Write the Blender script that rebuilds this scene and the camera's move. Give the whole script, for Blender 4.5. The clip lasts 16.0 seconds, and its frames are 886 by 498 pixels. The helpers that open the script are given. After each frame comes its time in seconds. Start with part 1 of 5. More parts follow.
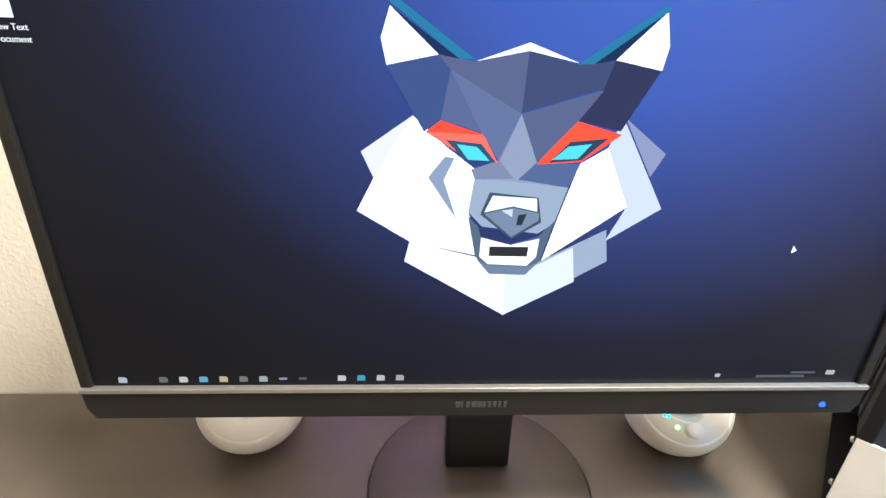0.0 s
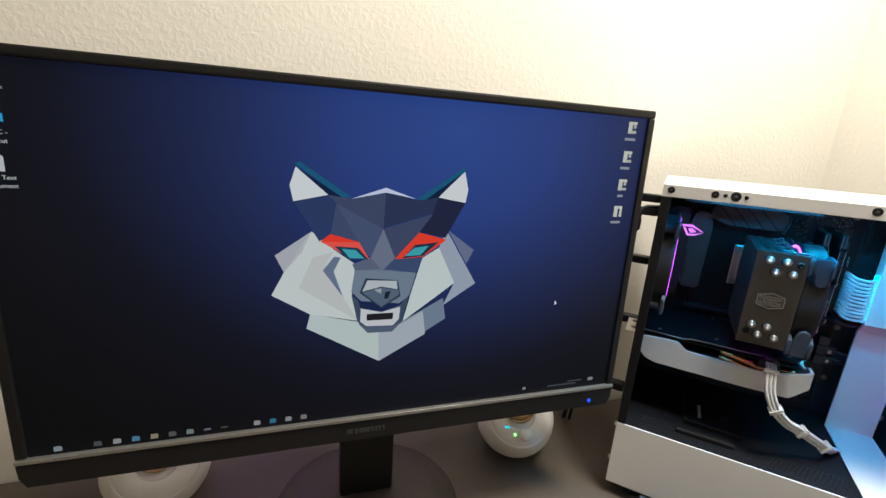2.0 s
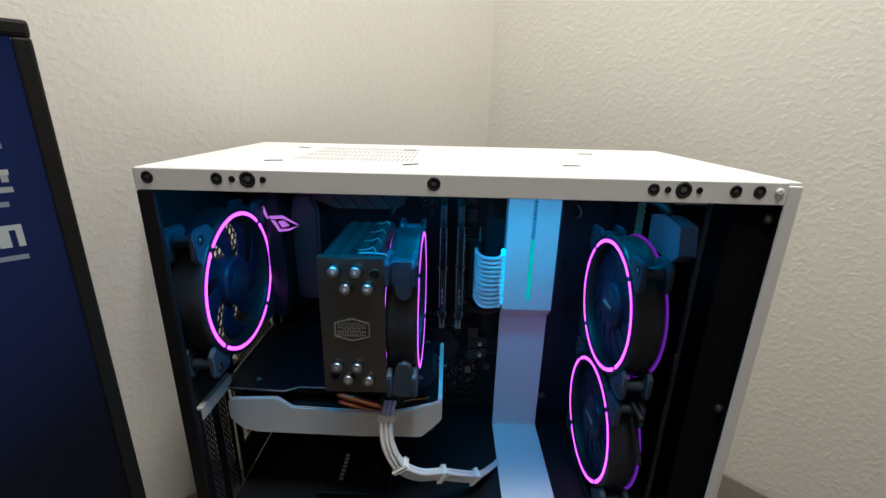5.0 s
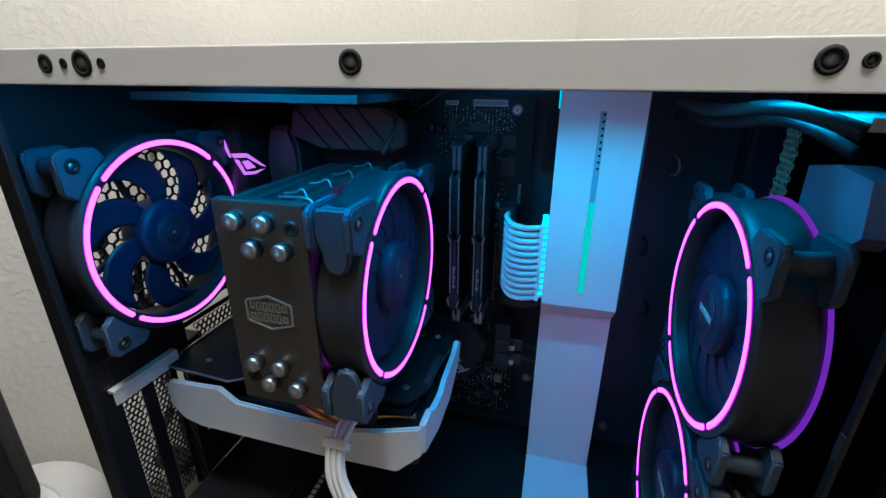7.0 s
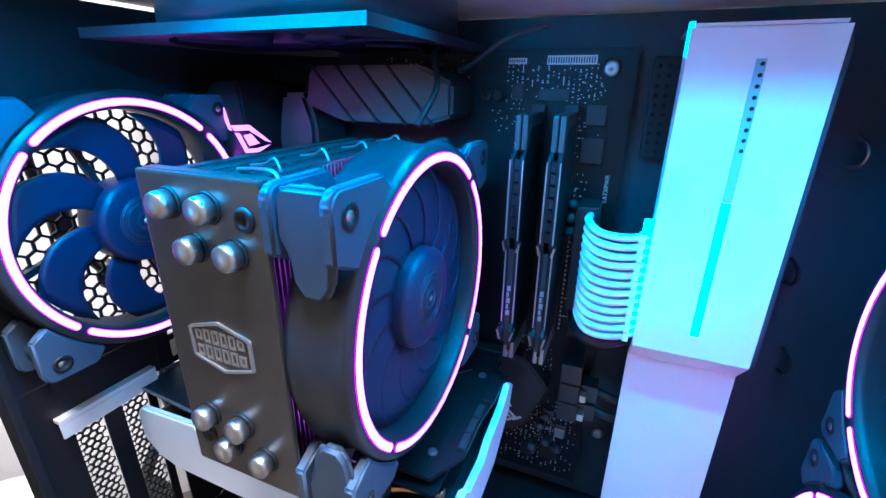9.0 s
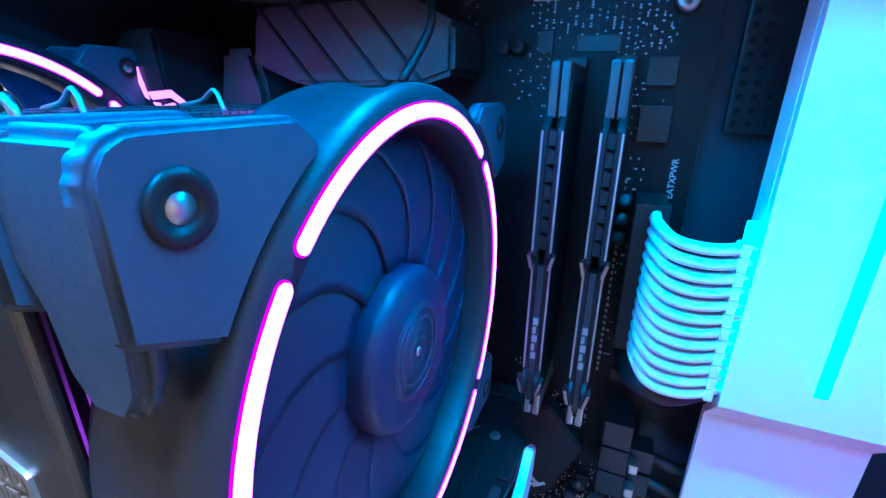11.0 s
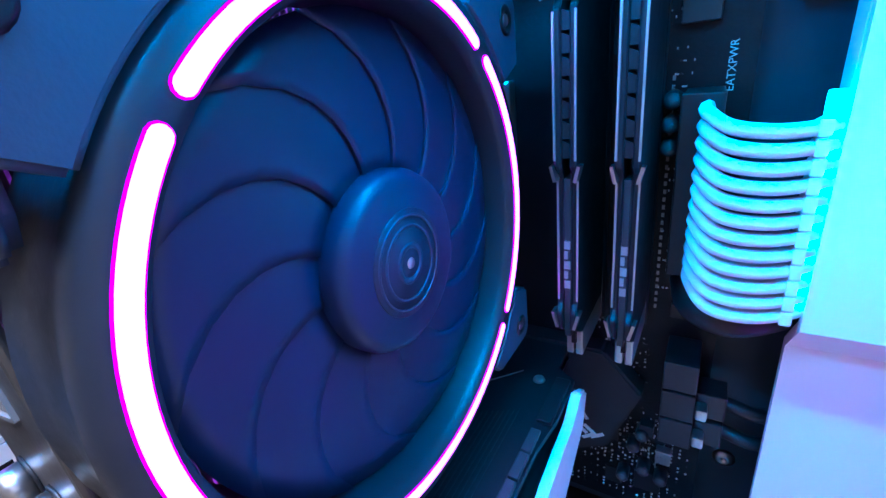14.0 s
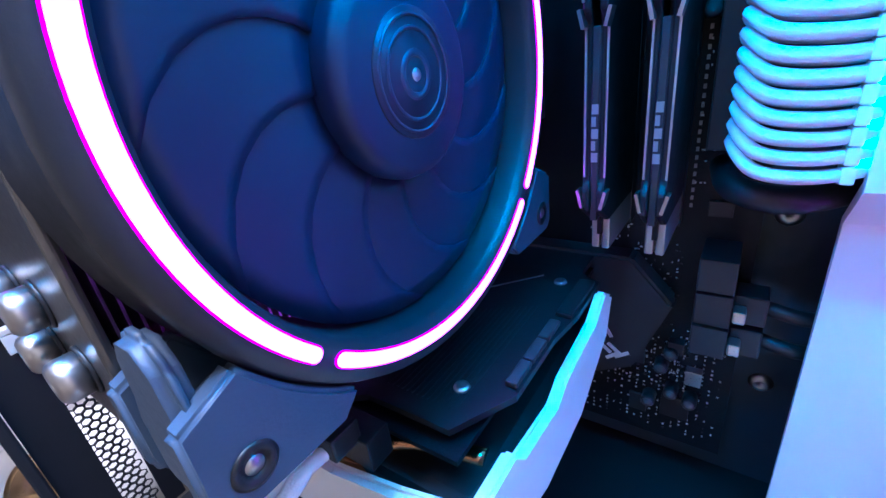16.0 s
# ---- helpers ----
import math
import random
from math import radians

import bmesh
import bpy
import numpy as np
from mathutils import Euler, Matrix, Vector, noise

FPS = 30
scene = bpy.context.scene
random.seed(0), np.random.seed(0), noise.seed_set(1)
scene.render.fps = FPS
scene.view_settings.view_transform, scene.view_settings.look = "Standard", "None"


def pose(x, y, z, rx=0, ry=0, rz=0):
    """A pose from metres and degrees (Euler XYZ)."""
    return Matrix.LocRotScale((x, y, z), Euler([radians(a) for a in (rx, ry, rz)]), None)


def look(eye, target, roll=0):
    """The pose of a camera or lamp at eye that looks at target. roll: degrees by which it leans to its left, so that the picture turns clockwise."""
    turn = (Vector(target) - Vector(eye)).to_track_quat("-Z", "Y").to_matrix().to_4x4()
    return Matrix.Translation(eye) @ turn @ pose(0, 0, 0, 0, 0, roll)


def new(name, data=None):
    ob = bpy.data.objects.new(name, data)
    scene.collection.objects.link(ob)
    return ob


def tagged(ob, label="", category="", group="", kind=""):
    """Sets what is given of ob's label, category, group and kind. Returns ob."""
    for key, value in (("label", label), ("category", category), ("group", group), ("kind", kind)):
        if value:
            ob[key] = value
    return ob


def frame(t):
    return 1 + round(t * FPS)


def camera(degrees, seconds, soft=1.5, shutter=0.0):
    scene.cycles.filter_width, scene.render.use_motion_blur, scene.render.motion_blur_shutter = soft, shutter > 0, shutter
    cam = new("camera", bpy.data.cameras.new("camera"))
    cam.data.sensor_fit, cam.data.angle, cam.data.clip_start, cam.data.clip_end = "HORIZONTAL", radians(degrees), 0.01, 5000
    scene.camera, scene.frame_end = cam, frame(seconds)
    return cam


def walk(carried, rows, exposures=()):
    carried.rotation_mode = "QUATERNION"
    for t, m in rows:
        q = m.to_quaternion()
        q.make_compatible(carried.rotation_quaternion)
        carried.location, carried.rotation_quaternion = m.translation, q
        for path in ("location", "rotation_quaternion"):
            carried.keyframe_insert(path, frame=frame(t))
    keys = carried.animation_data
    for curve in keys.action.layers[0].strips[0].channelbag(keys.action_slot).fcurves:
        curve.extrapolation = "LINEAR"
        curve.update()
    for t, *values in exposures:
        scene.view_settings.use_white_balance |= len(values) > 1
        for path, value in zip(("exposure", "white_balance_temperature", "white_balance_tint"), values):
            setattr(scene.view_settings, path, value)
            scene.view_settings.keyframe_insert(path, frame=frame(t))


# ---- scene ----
cam = camera(91.1, 16.0)
EXPOSURES = [(0, 1.1, 6500, 10), (0.5, 0.8, 6500, 10), (1.0, 0.56, 6500, 10), (1.5, 0.08, 6500, 10), (2.0, -0.38, 6500, 10), (2.5, -0.45, 6500, 10), (3.5, -0.36, 6450, 10), (4.0, -0.66, 6250, 10),
             (4.5, -1.15, 6200, 10), (5.0, -1.25, 6000, 10), (7.5, -0.35, 5750, 10), (8.0, 0.72, 5600, 20), (8.5, 0.88, 5500, 20), (11.0, 0.78, 5000, 24), (16.0, 0.80, 5000, 28)]
PATH = [
    (0, (-0.076, -0.48, 1.159), (-1.323, 0.887, 0.4), 1.8),
    (0.5, (-0.022, -0.546, 1.207), (-1.299, 0.847, 0.553), 1.3),
    (1, (0.003, -0.578, 1.242), (-1.226, 0.891, 0.667), 1.5),
    (1.5, (0.009, -0.593, 1.244), (-1.056, 1.013, 0.707), 2.5),
    (2, (0.009, -0.583, 1.229), (-0.868, 1.14, 0.718), 4.1),
    (2.5, (0.027, -0.542, 1.212), (-0.623, 1.276, 0.691), 4.2),
    (3, (0.06, -0.503, 1.221), (-0.416, 1.367, 0.695), 2.5),
    (3.5, (0.104, -0.436, 1.24), (-0.22, 1.459, 0.688), 1.3),
    (4, (0.139, -0.377, 1.246), (-0.091, 1.53, 0.689), 1.2),
    (4.5, (0.163, -0.326, 1.241), (0.124, 1.587, 0.66), 2.4),
    (5, (0.204, -0.277, 1.231), (0.182, 1.624, 0.608), 1.3),
    (5.2, (0.214, -0.26, 1.226), (0.198, 1.629, 0.57), 0.9),
    (7.3, (0.268, -0.133, 1.171), (-0.274, 1.656, 0.461), 0.3),
    (7.5, (0.261, -0.122, 1.167), (-0.31, 1.66, 0.462), 0.2),
    (8, (0.249, -0.092, 1.153), (-0.364, 1.676, 0.446), 0.4),
    (8.5, (0.249, -0.082, 1.15), (-0.425, 1.668, 0.456), 0.5),
    (10.8, (0.223, -0.009, 1.134), (-0.524, 1.705, 0.424), 0.9),
    (11, (0.222, -0.006, 1.129), (-0.5, 1.731, 0.449), 0.7),
    (11.5, (0.225, 0.004, 1.131), (-0.549, 1.712, 0.436), -0.7),
    (12, (0.23, 0.005, 1.13), (-0.591, 1.684, 0.417), -2.6),
    (12.5, (0.23, 0.005, 1.123), (-0.625, 1.66, 0.394), -3.8),
    (13, (0.234, 0.011, 1.115), (-0.665, 1.639, 0.38), -5.2),
    (13.5, (0.238, 0.009, 1.114), (-0.727, 1.594, 0.369), -6.4),
    (14, (0.237, 0.007, 1.107), (-0.778, 1.555, 0.35), -6.9),
    (14.5, (0.237, 0.005, 1.097), (-0.801, 1.536, 0.336), -7.2),
    (15, (0.237, 0.005, 1.088), (-0.815, 1.529, 0.331), -7.2),
    (15.5, (0.239, 0.004, 1.079), (-0.839, 1.497, 0.297), -7.4),
    (16, (0.239, 0.003, 1.07), (-0.863, 1.46, 0.257), -7.5),
]
walk(cam, [(t, look(eye, target, roll)) for t, eye, target, roll in PATH], EXPOSURES)


# ---- light ----
world = bpy.data.worlds.new("world")
scene.world = world
world.use_nodes = True
world.node_tree.nodes["Background"].inputs[0].default_value = (0.9, 0.85, 0.75, 1)
world.node_tree.nodes["Background"].inputs[1].default_value = 0.02

ROOM = pose(0.272, 0.554, 0, 0, 0, 225)      # x: along the back wall, y: out from it
ROOM_X, ROOM_Y, ROOM_Z = 3.2, 3.4, 2.44
DESK_Z = 0.745
LAMP_X, LAMP_Y = 0.50, 0.56


def area_lamp(name, m, sx, sy, watts, colour, spread=180):
    data = bpy.data.lights.new(name, "AREA")
    data.shape, data.size, data.size_y, data.energy, data.color = "RECTANGLE", sx, sy, watts, colour
    data.spread = radians(spread)
    ob = new(name, data)
    ob.matrix_basis = m
    return ob


# ceiling lamp of the room, shining down
area_lamp("ceiling_lamp_light", ROOM @ pose(LAMP_X, LAMP_Y, 2.36), 0.34, 0.34, 43, (1.0, 0.955, 0.865))
# cyan light strip under the top panel of the case
area_lamp("case_strip_light", pose(0.28, 0.088, 1.1845), 0.21, 0.008, 0.42, (0.0, 0.52, 1.0), 132)
area_lamp("case_strip_light", pose(0.13, 0.009, 1.1845), 0.16, 0.008, 0.68, (0.0, 0.46, 1.0), 176)
# violet glow behind the monitor
area_lamp("violet_strip_light", ROOM @ pose(1.02, 0.125, 0.885, -80, 0, 0), 0.40, 0.01, 0.2, (0.45, 0.2, 1.0), 120)


# ---- materials ----
def mat(name, colour, rough=0.5, metal=0.0, vary=0.12, scale=60.0, bump=0.0, bump_scale=400.0, coat=0.0, spec=0.5):
    m = bpy.data.materials.new(name)
    m.use_nodes = True
    nt = m.node_tree
    b = nt.nodes["Principled BSDF"]
    b.inputs["Roughness"].default_value, b.inputs["Metallic"].default_value = rough, metal
    b.inputs["Coat Weight"].default_value = coat
    b.inputs["Specular IOR Level"].default_value = spec
    tc = nt.nodes.new("ShaderNodeTexCoord")
    n1 = nt.nodes.new("ShaderNodeTexNoise")
    n1.inputs["Scale"].default_value, n1.inputs["Detail"].default_value = scale, 6
    nt.links.new(tc.outputs["Object"], n1.inputs["Vector"])
    ramp = nt.nodes.new("ShaderNodeMapRange")
    ramp.inputs[3].default_value, ramp.inputs[4].default_value = 1 - vary, 1 + vary
    nt.links.new(n1.outputs["Fac"], ramp.inputs[0])
    mul = nt.nodes.new("ShaderNodeMix")
    mul.data_type, mul.blend_type = "RGBA", "MULTIPLY"
    mul.inputs[0].default_value = 1
    mul.inputs[6].default_value = (*colour, 1)
    nt.links.new(ramp.outputs[0], mul.inputs[7])
    nt.links.new(mul.outputs[2], b.inputs["Base Color"])
    rr = nt.nodes.new("ShaderNodeMapRange")
    rr.inputs[3].default_value, rr.inputs[4].default_value = max(0.03, rough - 0.08), min(1, rough + 0.08)
    n2 = nt.nodes.new("ShaderNodeTexNoise")
    n2.inputs["Scale"].default_value, n2.inputs["Detail"].default_value = scale * 4.3, 4
    nt.links.new(tc.outputs["Object"], n2.inputs["Vector"])
    nt.links.new(n2.outputs["Fac"], rr.inputs[0])
    nt.links.new(rr.outputs[0], b.inputs["Roughness"])
    if bump:
        n3 = nt.nodes.new("ShaderNodeTexNoise")
        n3.inputs["Scale"].default_value, n3.inputs["Detail"].default_value = bump_scale, 3
        nt.links.new(tc.outputs["Object"], n3.inputs["Vector"])
        bp = nt.nodes.new("ShaderNodeBump")
        bp.inputs["Strength"].default_value, bp.inputs["Distance"].default_value = bump, 0.002
        nt.links.new(n3.outputs["Fac"], bp.inputs["Height"])
        nt.links.new(bp.outputs[0], b.inputs["Normal"])
    return m


def glow(name, colour, strength):
    m = bpy.data.materials.new(name)
    m.use_nodes = True
    nt = m.node_tree
    nt.nodes.remove(nt.nodes["Principled BSDF"])
    e = nt.nodes.new("ShaderNodeEmission")
    e.inputs[0].default_value, e.inputs[1].default_value = (*colour, 1), strength
    nt.links.new(e.outputs[0], nt.nodes["Material Output"].inputs[0])
    return m


def plaster(name, colour):
    """Painted wall with orange-peel texture."""
    m = mat(name, colour, 0.75, 0, 0.05, 2.5)
    nt = m.node_tree
    b = nt.nodes["Principled BSDF"]
    tc = nt.nodes["Texture Coordinate"]
    v = nt.nodes.new("ShaderNodeTexNoise")
    v.inputs["Scale"].default_value, v.inputs["Detail"].default_value, v.inputs["Distortion"].default_value = 150, 2.5, 0.4
    w = nt.nodes.new("ShaderNodeTexNoise")
    w.inputs["Scale"].default_value, w.inputs["Detail"].default_value = 42, 2
    nt.links.new(tc.outputs["Object"], v.inputs["Vector"])
    nt.links.new(tc.outputs["Object"], w.inputs["Vector"])
    r = nt.nodes.new("ShaderNodeMapRange")
    r.inputs[1].default_value, r.inputs[2].default_value = 0.42, 0.66
    nt.links.new(v.outputs["Fac"], r.inputs[0])
    mu = nt.nodes.new("ShaderNodeMath")
    mu.operation = "MULTIPLY"
    nt.links.new(r.outputs[0], mu.inputs[0])
    nt.links.new(w.outputs["Fac"], mu.inputs[1])
    bp = nt.nodes.new("ShaderNodeBump")
    bp.inputs["Strength"].default_value, bp.inputs["Distance"].default_value = 0.21, 0.0022
    nt.links.new(mu.outputs[0], bp.inputs["Height"])
    nt.links.new(bp.outputs[0], b.inputs["Normal"])
    return m


WALL = plaster("wall_paint", (0.77, 0.732, 0.655))
CEIL = plaster("ceiling_paint", (0.8, 0.78, 0.72))
CARPET = mat("carpet", (0.32, 0.26, 0.2), 0.95, 0, 0.3, 40, 0.6, 300)
DESKTOP = mat("desk_laminate", (0.095, 0.077, 0.062), 0.45, 0, 0.25, 14, 0.08, 500)
WHITE_STEEL = mat("white_powder_coat", (0.80, 0.79, 0.78), 0.42, 0, 0.03, 30, 0.04, 1500)
BLACK_STEEL = mat("black_powder_coat", (0.008, 0.0085, 0.010), 0.45, 0, 0.2, 50, 0.05, 1500, spec=0.3)
# the black coat again, with the blue strip light put into its colour
BLUE_LIT_STEEL = mat("blue_lit_powder_coat", (0.024, 0.038, 0.056), 0.42, 0, 0.2, 40, 0.05, 1500, spec=0.35)
BLACK_PLASTIC = mat("black_plastic", (0.010, 0.010, 0.011), 0.42, 0, 0.2, 80, 0.03, 900, spec=0.35)
FAN_PLASTIC = mat("fan_plastic", (0.016, 0.019, 0.026), 0.4, 0, 0.15, 120, 0.03, 1200)
RUBBER = mat("grey_rubber", (0.034, 0.053, 0.081), 0.52, 0, 0.15, 120, 0.05, 1200)
BLADE = mat("blade_plastic", (0.007, 0.018, 0.052), 0.42, 0, 0.15, 100)
HUB_RING = mat("hub_sticker", (0.030, 0.036, 0.065), 0.35, 0.4, 0.15, 300)
HUB_LINE = mat("hub_sticker_line", (0.050, 0.055, 0.095), 0.35, 0.4, 0.15, 300)
BEZEL = mat("monitor_plastic", (0.009, 0.0088, 0.009), 0.42, 0, 0.2, 90, 0.05, 1500, spec=0.35)
SILVER = mat("brushed_trim", (0.42, 0.41, 0.39), 0.35, 0.8, 0.1, 200)
WHITE_PLASTIC = mat("white_plastic", (0.80, 0.79, 0.76), 0.35, 0, 0.03, 60)
WHITE_MATT = mat("white_speaker_shell", (0.76, 0.74, 0.71), 0.5, 0, 0.03, 60)
GOLD = mat("copper_cone", (0.55, 0.38, 0.20), 0.3, 0.9, 0.1, 200)
COOL_PLATE = mat("gunmetal_plate", (0.120, 0.112, 0.104), 0.36, 0.85, 0.12, 160)
NICKEL = mat("black_nickel", (0.42, 0.41, 0.40), 0.34, 1.0, 0.08, 300)
FIN = mat("black_fin", (0.05, 0.05, 0.055), 0.4, 0.5, 0.15, 200)
PCB = mat("black_board", (0.0045, 0.006, 0.008), 0.4, 0, 0.3, 120, 0.15, 900, spec=0.22)
CHIP = mat("chip_black", (0.012, 0.012, 0.014), 0.4, 0, 0.2, 300)
TIN = mat("tin", (0.55, 0.55, 0.55), 0.3, 1.0, 0.1, 300)
DARK_GUN = mat("black_heatsink", (0.032, 0.031, 0.033), 0.42, 0.3, 0.15, 90, 0.05, 900, spec=0.4)
GUN = mat("dark_heatsink", (0.060, 0.057, 0.060), 0.4, 0.5, 0.15, 90, 0.05, 900)
COPPER = mat("copper", (0.75, 0.36, 0.18), 0.22, 1.0, 0.1, 200)
SLEEVE = mat("white_sleeve", (0.78, 0.78, 0.78), 0.7, 0, 0.06, 400, 0.4, 2500)
CABLE = mat("black_cable", (0.014, 0.014, 0.015), 0.45, 0, 0.2, 200)
PRINT = mat("white_print", (0.62, 0.62, 0.62), 0.6, 0, 0.1, 300)
GREYPRINT = mat("grey_print", (0.30, 0.29, 0.28), 0.4, 0.5, 0.1, 300)
LINER = mat("black_foam", (0.006, 0.006, 0.007), 0.95, 0, 0.2, 60, 0.1, 900, spec=0.05)
BRIGHT_STEEL = mat("bare_steel", (0.72, 0.69, 0.63), 0.45, 0.25, 0.08, 90, 0.05, 900)
STAND = mat("stand_plastic", (0.075, 0.062, 0.052), 0.5, 0, 0.15, 60, 0.05, 1200)
HOLE = mat("dark_hole", (0.006, 0.006, 0.007), 0.8, 0, 0.1, 100)
RING_CORE = glow("ring_light", (0.66, 0.10, 1.0), 6.5)
RING_EDGE = glow("ring_edge_light", (0.65, 0.0, 0.95), 1.8)
RING_BACK = glow("ring_back_light", (0.30, 0.04, 0.75), 0.9)
LOGO_GLOW = glow("logo_light", (0.75, 0.22, 1.0), 1.6)
CYAN_GLOW = glow("cyan_light", (0.0, 0.75, 0.95), 1.6)
BLUE_LED = glow("blue_led", (0.02, 0.10, 1.0), 1.6)
GREEN_LED = glow("green_led", (0.25, 1.0, 0.2), 2.5)


# ---- mesh helpers ----
def box(bm, x0, x1, y0, y1, z0, z1, bevel=0.0, m=None):
    r = bmesh.ops.create_cube(bm, size=1)
    vs = r["verts"]
    for v in vs:
        v.co = Vector((x0 + (v.co.x + 0.5) * (x1 - x0), y0 + (v.co.y + 0.5) * (y1 - y0), z0 + (v.co.z + 0.5) * (z1 - z0)))
    if m is not None:
        for v in vs:
            v.co = m @ v.co
    if bevel:
        es = list({e for v in vs for e in v.link_edges})
        bmesh.ops.bevel(bm, geom=es, offset=bevel, segments=2, affect="EDGES", profile=0.6)
    return bm


def tube(bm, pts, r, seg=10, closed=False):
    """A round tube along points; r is a number or a list."""
    pts = [Vector(p) for p in pts]
    n = len(pts)
    rings, a = [], None
    for i, p in enumerate(pts):
        d = (pts[min(i + 1, n - 1)] - pts[max(i - 1, 0)]).normalized()
        if a is None:
            a = d.orthogonal().normalized()
        a = (a - d * a.dot(d)).normalized()
        b = d.cross(a)
        rad = r[i] if isinstance(r, (list, tuple)) else r
        rings.append([bm.verts.new(p + (a * math.cos(k * math.tau / seg) + b * math.sin(k * math.tau / seg)) * rad) for k in range(seg)])
    for u, v in zip(rings, rings[1:]):
        for k in range(seg):
            bm.faces.new((u[k], u[(k + 1) % seg], v[(k + 1) % seg], v[k])).smooth = True
    bm.faces.new(rings[0][::-1])
    bm.faces.new(rings[-1])
    return bm


def lathe(bm, profile, seg=48, a0=0.0, a1=math.tau, m=None):
    """A closed profile of (radius, height) turned about z."""
    full = abs(a1 - a0 - math.tau) < 1e-6
    n = seg if full else seg + 1
    rings = []
    for i in range(n):
        a = a0 + (a1 - a0) * i / seg
        ring = []
        for r, z in profile:
            p = Vector((r * math.cos(a), r * math.sin(a), z))
            ring.append(bm.verts.new(m @ p if m is not None else p))
        rings.append(ring)
    k = len(profile)
    for i in range(seg):
        u, v = rings[i], rings[(i + 1) % n]
        for j in range(k):
            bm.faces.new((u[j], v[j], v[(j + 1) % k], u[(j + 1) % k])).smooth = True
    if not full:
        bm.faces.new(rings[0][::-1])
        bm.faces.new(rings[-1])
    return bm


def prism(bm, poly, m, depth):
    """A flat polygon (x, y) carried by m, given depth along its z."""
    lo = [bm.verts.new(m @ Vector((x, y, 0))) for x, y in poly]
    hi = [bm.verts.new(m @ Vector((x, y, depth))) for x, y in poly]
    bm.faces.new(lo[::-1])
    bm.faces.new(hi)
    for i in range(len(poly)):
        j = (i + 1) % len(poly)
        bm.faces.new((lo[i], lo[j], hi[j], hi[i]))
    return bm


def bezier(p0, p1, p2, p3, n=14):
    p0, p1, p2, p3 = (Vector(p) for p in (p0, p1, p2, p3))
    out = []
    for i in range(n + 1):
        t = i / n
        out.append(p0 * (1 - t) ** 3 + p1 * 3 * t * (1 - t) ** 2 + p2 * 3 * t * t * (1 - t) + p3 * t ** 3)
    return out


def smooth_path(pts, n=8):
    """A smooth line through the points."""
    pts = [Vector(p) for p in pts]
    out = []
    for i in range(len(pts) - 1):
        a, b = pts[i], pts[i + 1]
        ta = (pts[i + 1] - pts[max(i - 1, 0)]) / 6
        tb = (pts[min(i + 2, len(pts) - 1)] - pts[i]) / 6
        seg = bezier(a, a + ta * (1 if i else 2), b - tb, b, n)
        out += seg if i == 0 else seg[1:]
    return out


def finish(bm, name, material):
    bmesh.ops.recalc_face_normals(bm, faces=bm.faces)
    me = bpy.data.meshes.new(name)
    bm.to_mesh(me)
    bm.free()
    me.materials.append(material)
    return me


def thing(name, at, label, category, group="", kind=""):
    ob = new(name)
    ob.empty_display_size = 0.02
    ob.matrix_basis = Matrix.Translation(at) if not isinstance(at, Matrix) else at
    return tagged(ob, label, category, group, kind)


def solid(name, bm, material, label="", category="", group="", kind=""):
    return tagged(new(name, finish(bm, name, material)), label, category, group, kind)


def rest_of(ob):
    m = Matrix.Identity(4)
    while ob is not None:
        m = ob.matrix_basis @ m if ob.parent is None else ob.matrix_parent_inverse @ ob.matrix_basis @ m
        ob = ob.parent
    return m


def part(name, bm, material, parent, label="", local=False, kind=""):
    """One mesh under a thing or a part, built in world places, or in the thing's own if local."""
    ob = new(name, finish(bm, name, material))
    ob.parent = parent
    if not local:
        ob.matrix_parent_inverse = rest_of(parent).inverted()
    return tagged(ob, label, kind=kind)


def B():
    return bmesh.new()


# ---- room ----
def room_slab(name, x0, x1, y0, y1, z0, z1, material, label, category):
    bm = box(B(), x0, x1, y0, y1, z0, z1)
    ob = solid(name, bm, material, label, category, kind="structure")
    ob.matrix_basis = ROOM
    return ob


room_slab("wall_back", -0.12, ROOM_X + 0.12, -0.12, 0, 0, ROOM_Z, WALL, "cream painted wall with orange-peel texture", "wall")
room_slab("wall_side", -0.12, 0, 0, ROOM_Y, 0, ROOM_Z, WALL, "cream painted side wall with orange-peel texture", "wall")
room_slab("wall_far", ROOM_X, ROOM_X + 0.12, 0, ROOM_Y, 0, ROOM_Z, WALL, "plain cream painted wall", "wall")
room_slab("wall_front", -0.12, ROOM_X + 0.12, ROOM_Y, ROOM_Y + 0.12, 0, ROOM_Z, WALL, "plain cream painted wall", "wall")
room_slab("floor", -0.12, ROOM_X + 0.12, -0.12, ROOM_Y + 0.12, -0.1, 0, CARPET, "brown carpeted floor", "floor")
room_slab("ceiling", -0.12, ROOM_X + 0.12, -0.12, ROOM_Y + 0.12, ROOM_Z, ROOM_Z + 0.1, CEIL, "white painted ceiling", "ceiling")

lamp = thing("ceiling_lamp", ROOM @ pose(LAMP_X, LAMP_Y, ROOM_Z), "round white ceiling lamp, lit", "lamp")
part("base", lathe(B(), [(0.0, 0.0), (0.2, 0.0), (0.2, -0.03), (0.19, -0.045), (0.0, -0.045)]), WHITE_PLASTIC, lamp, local=True)

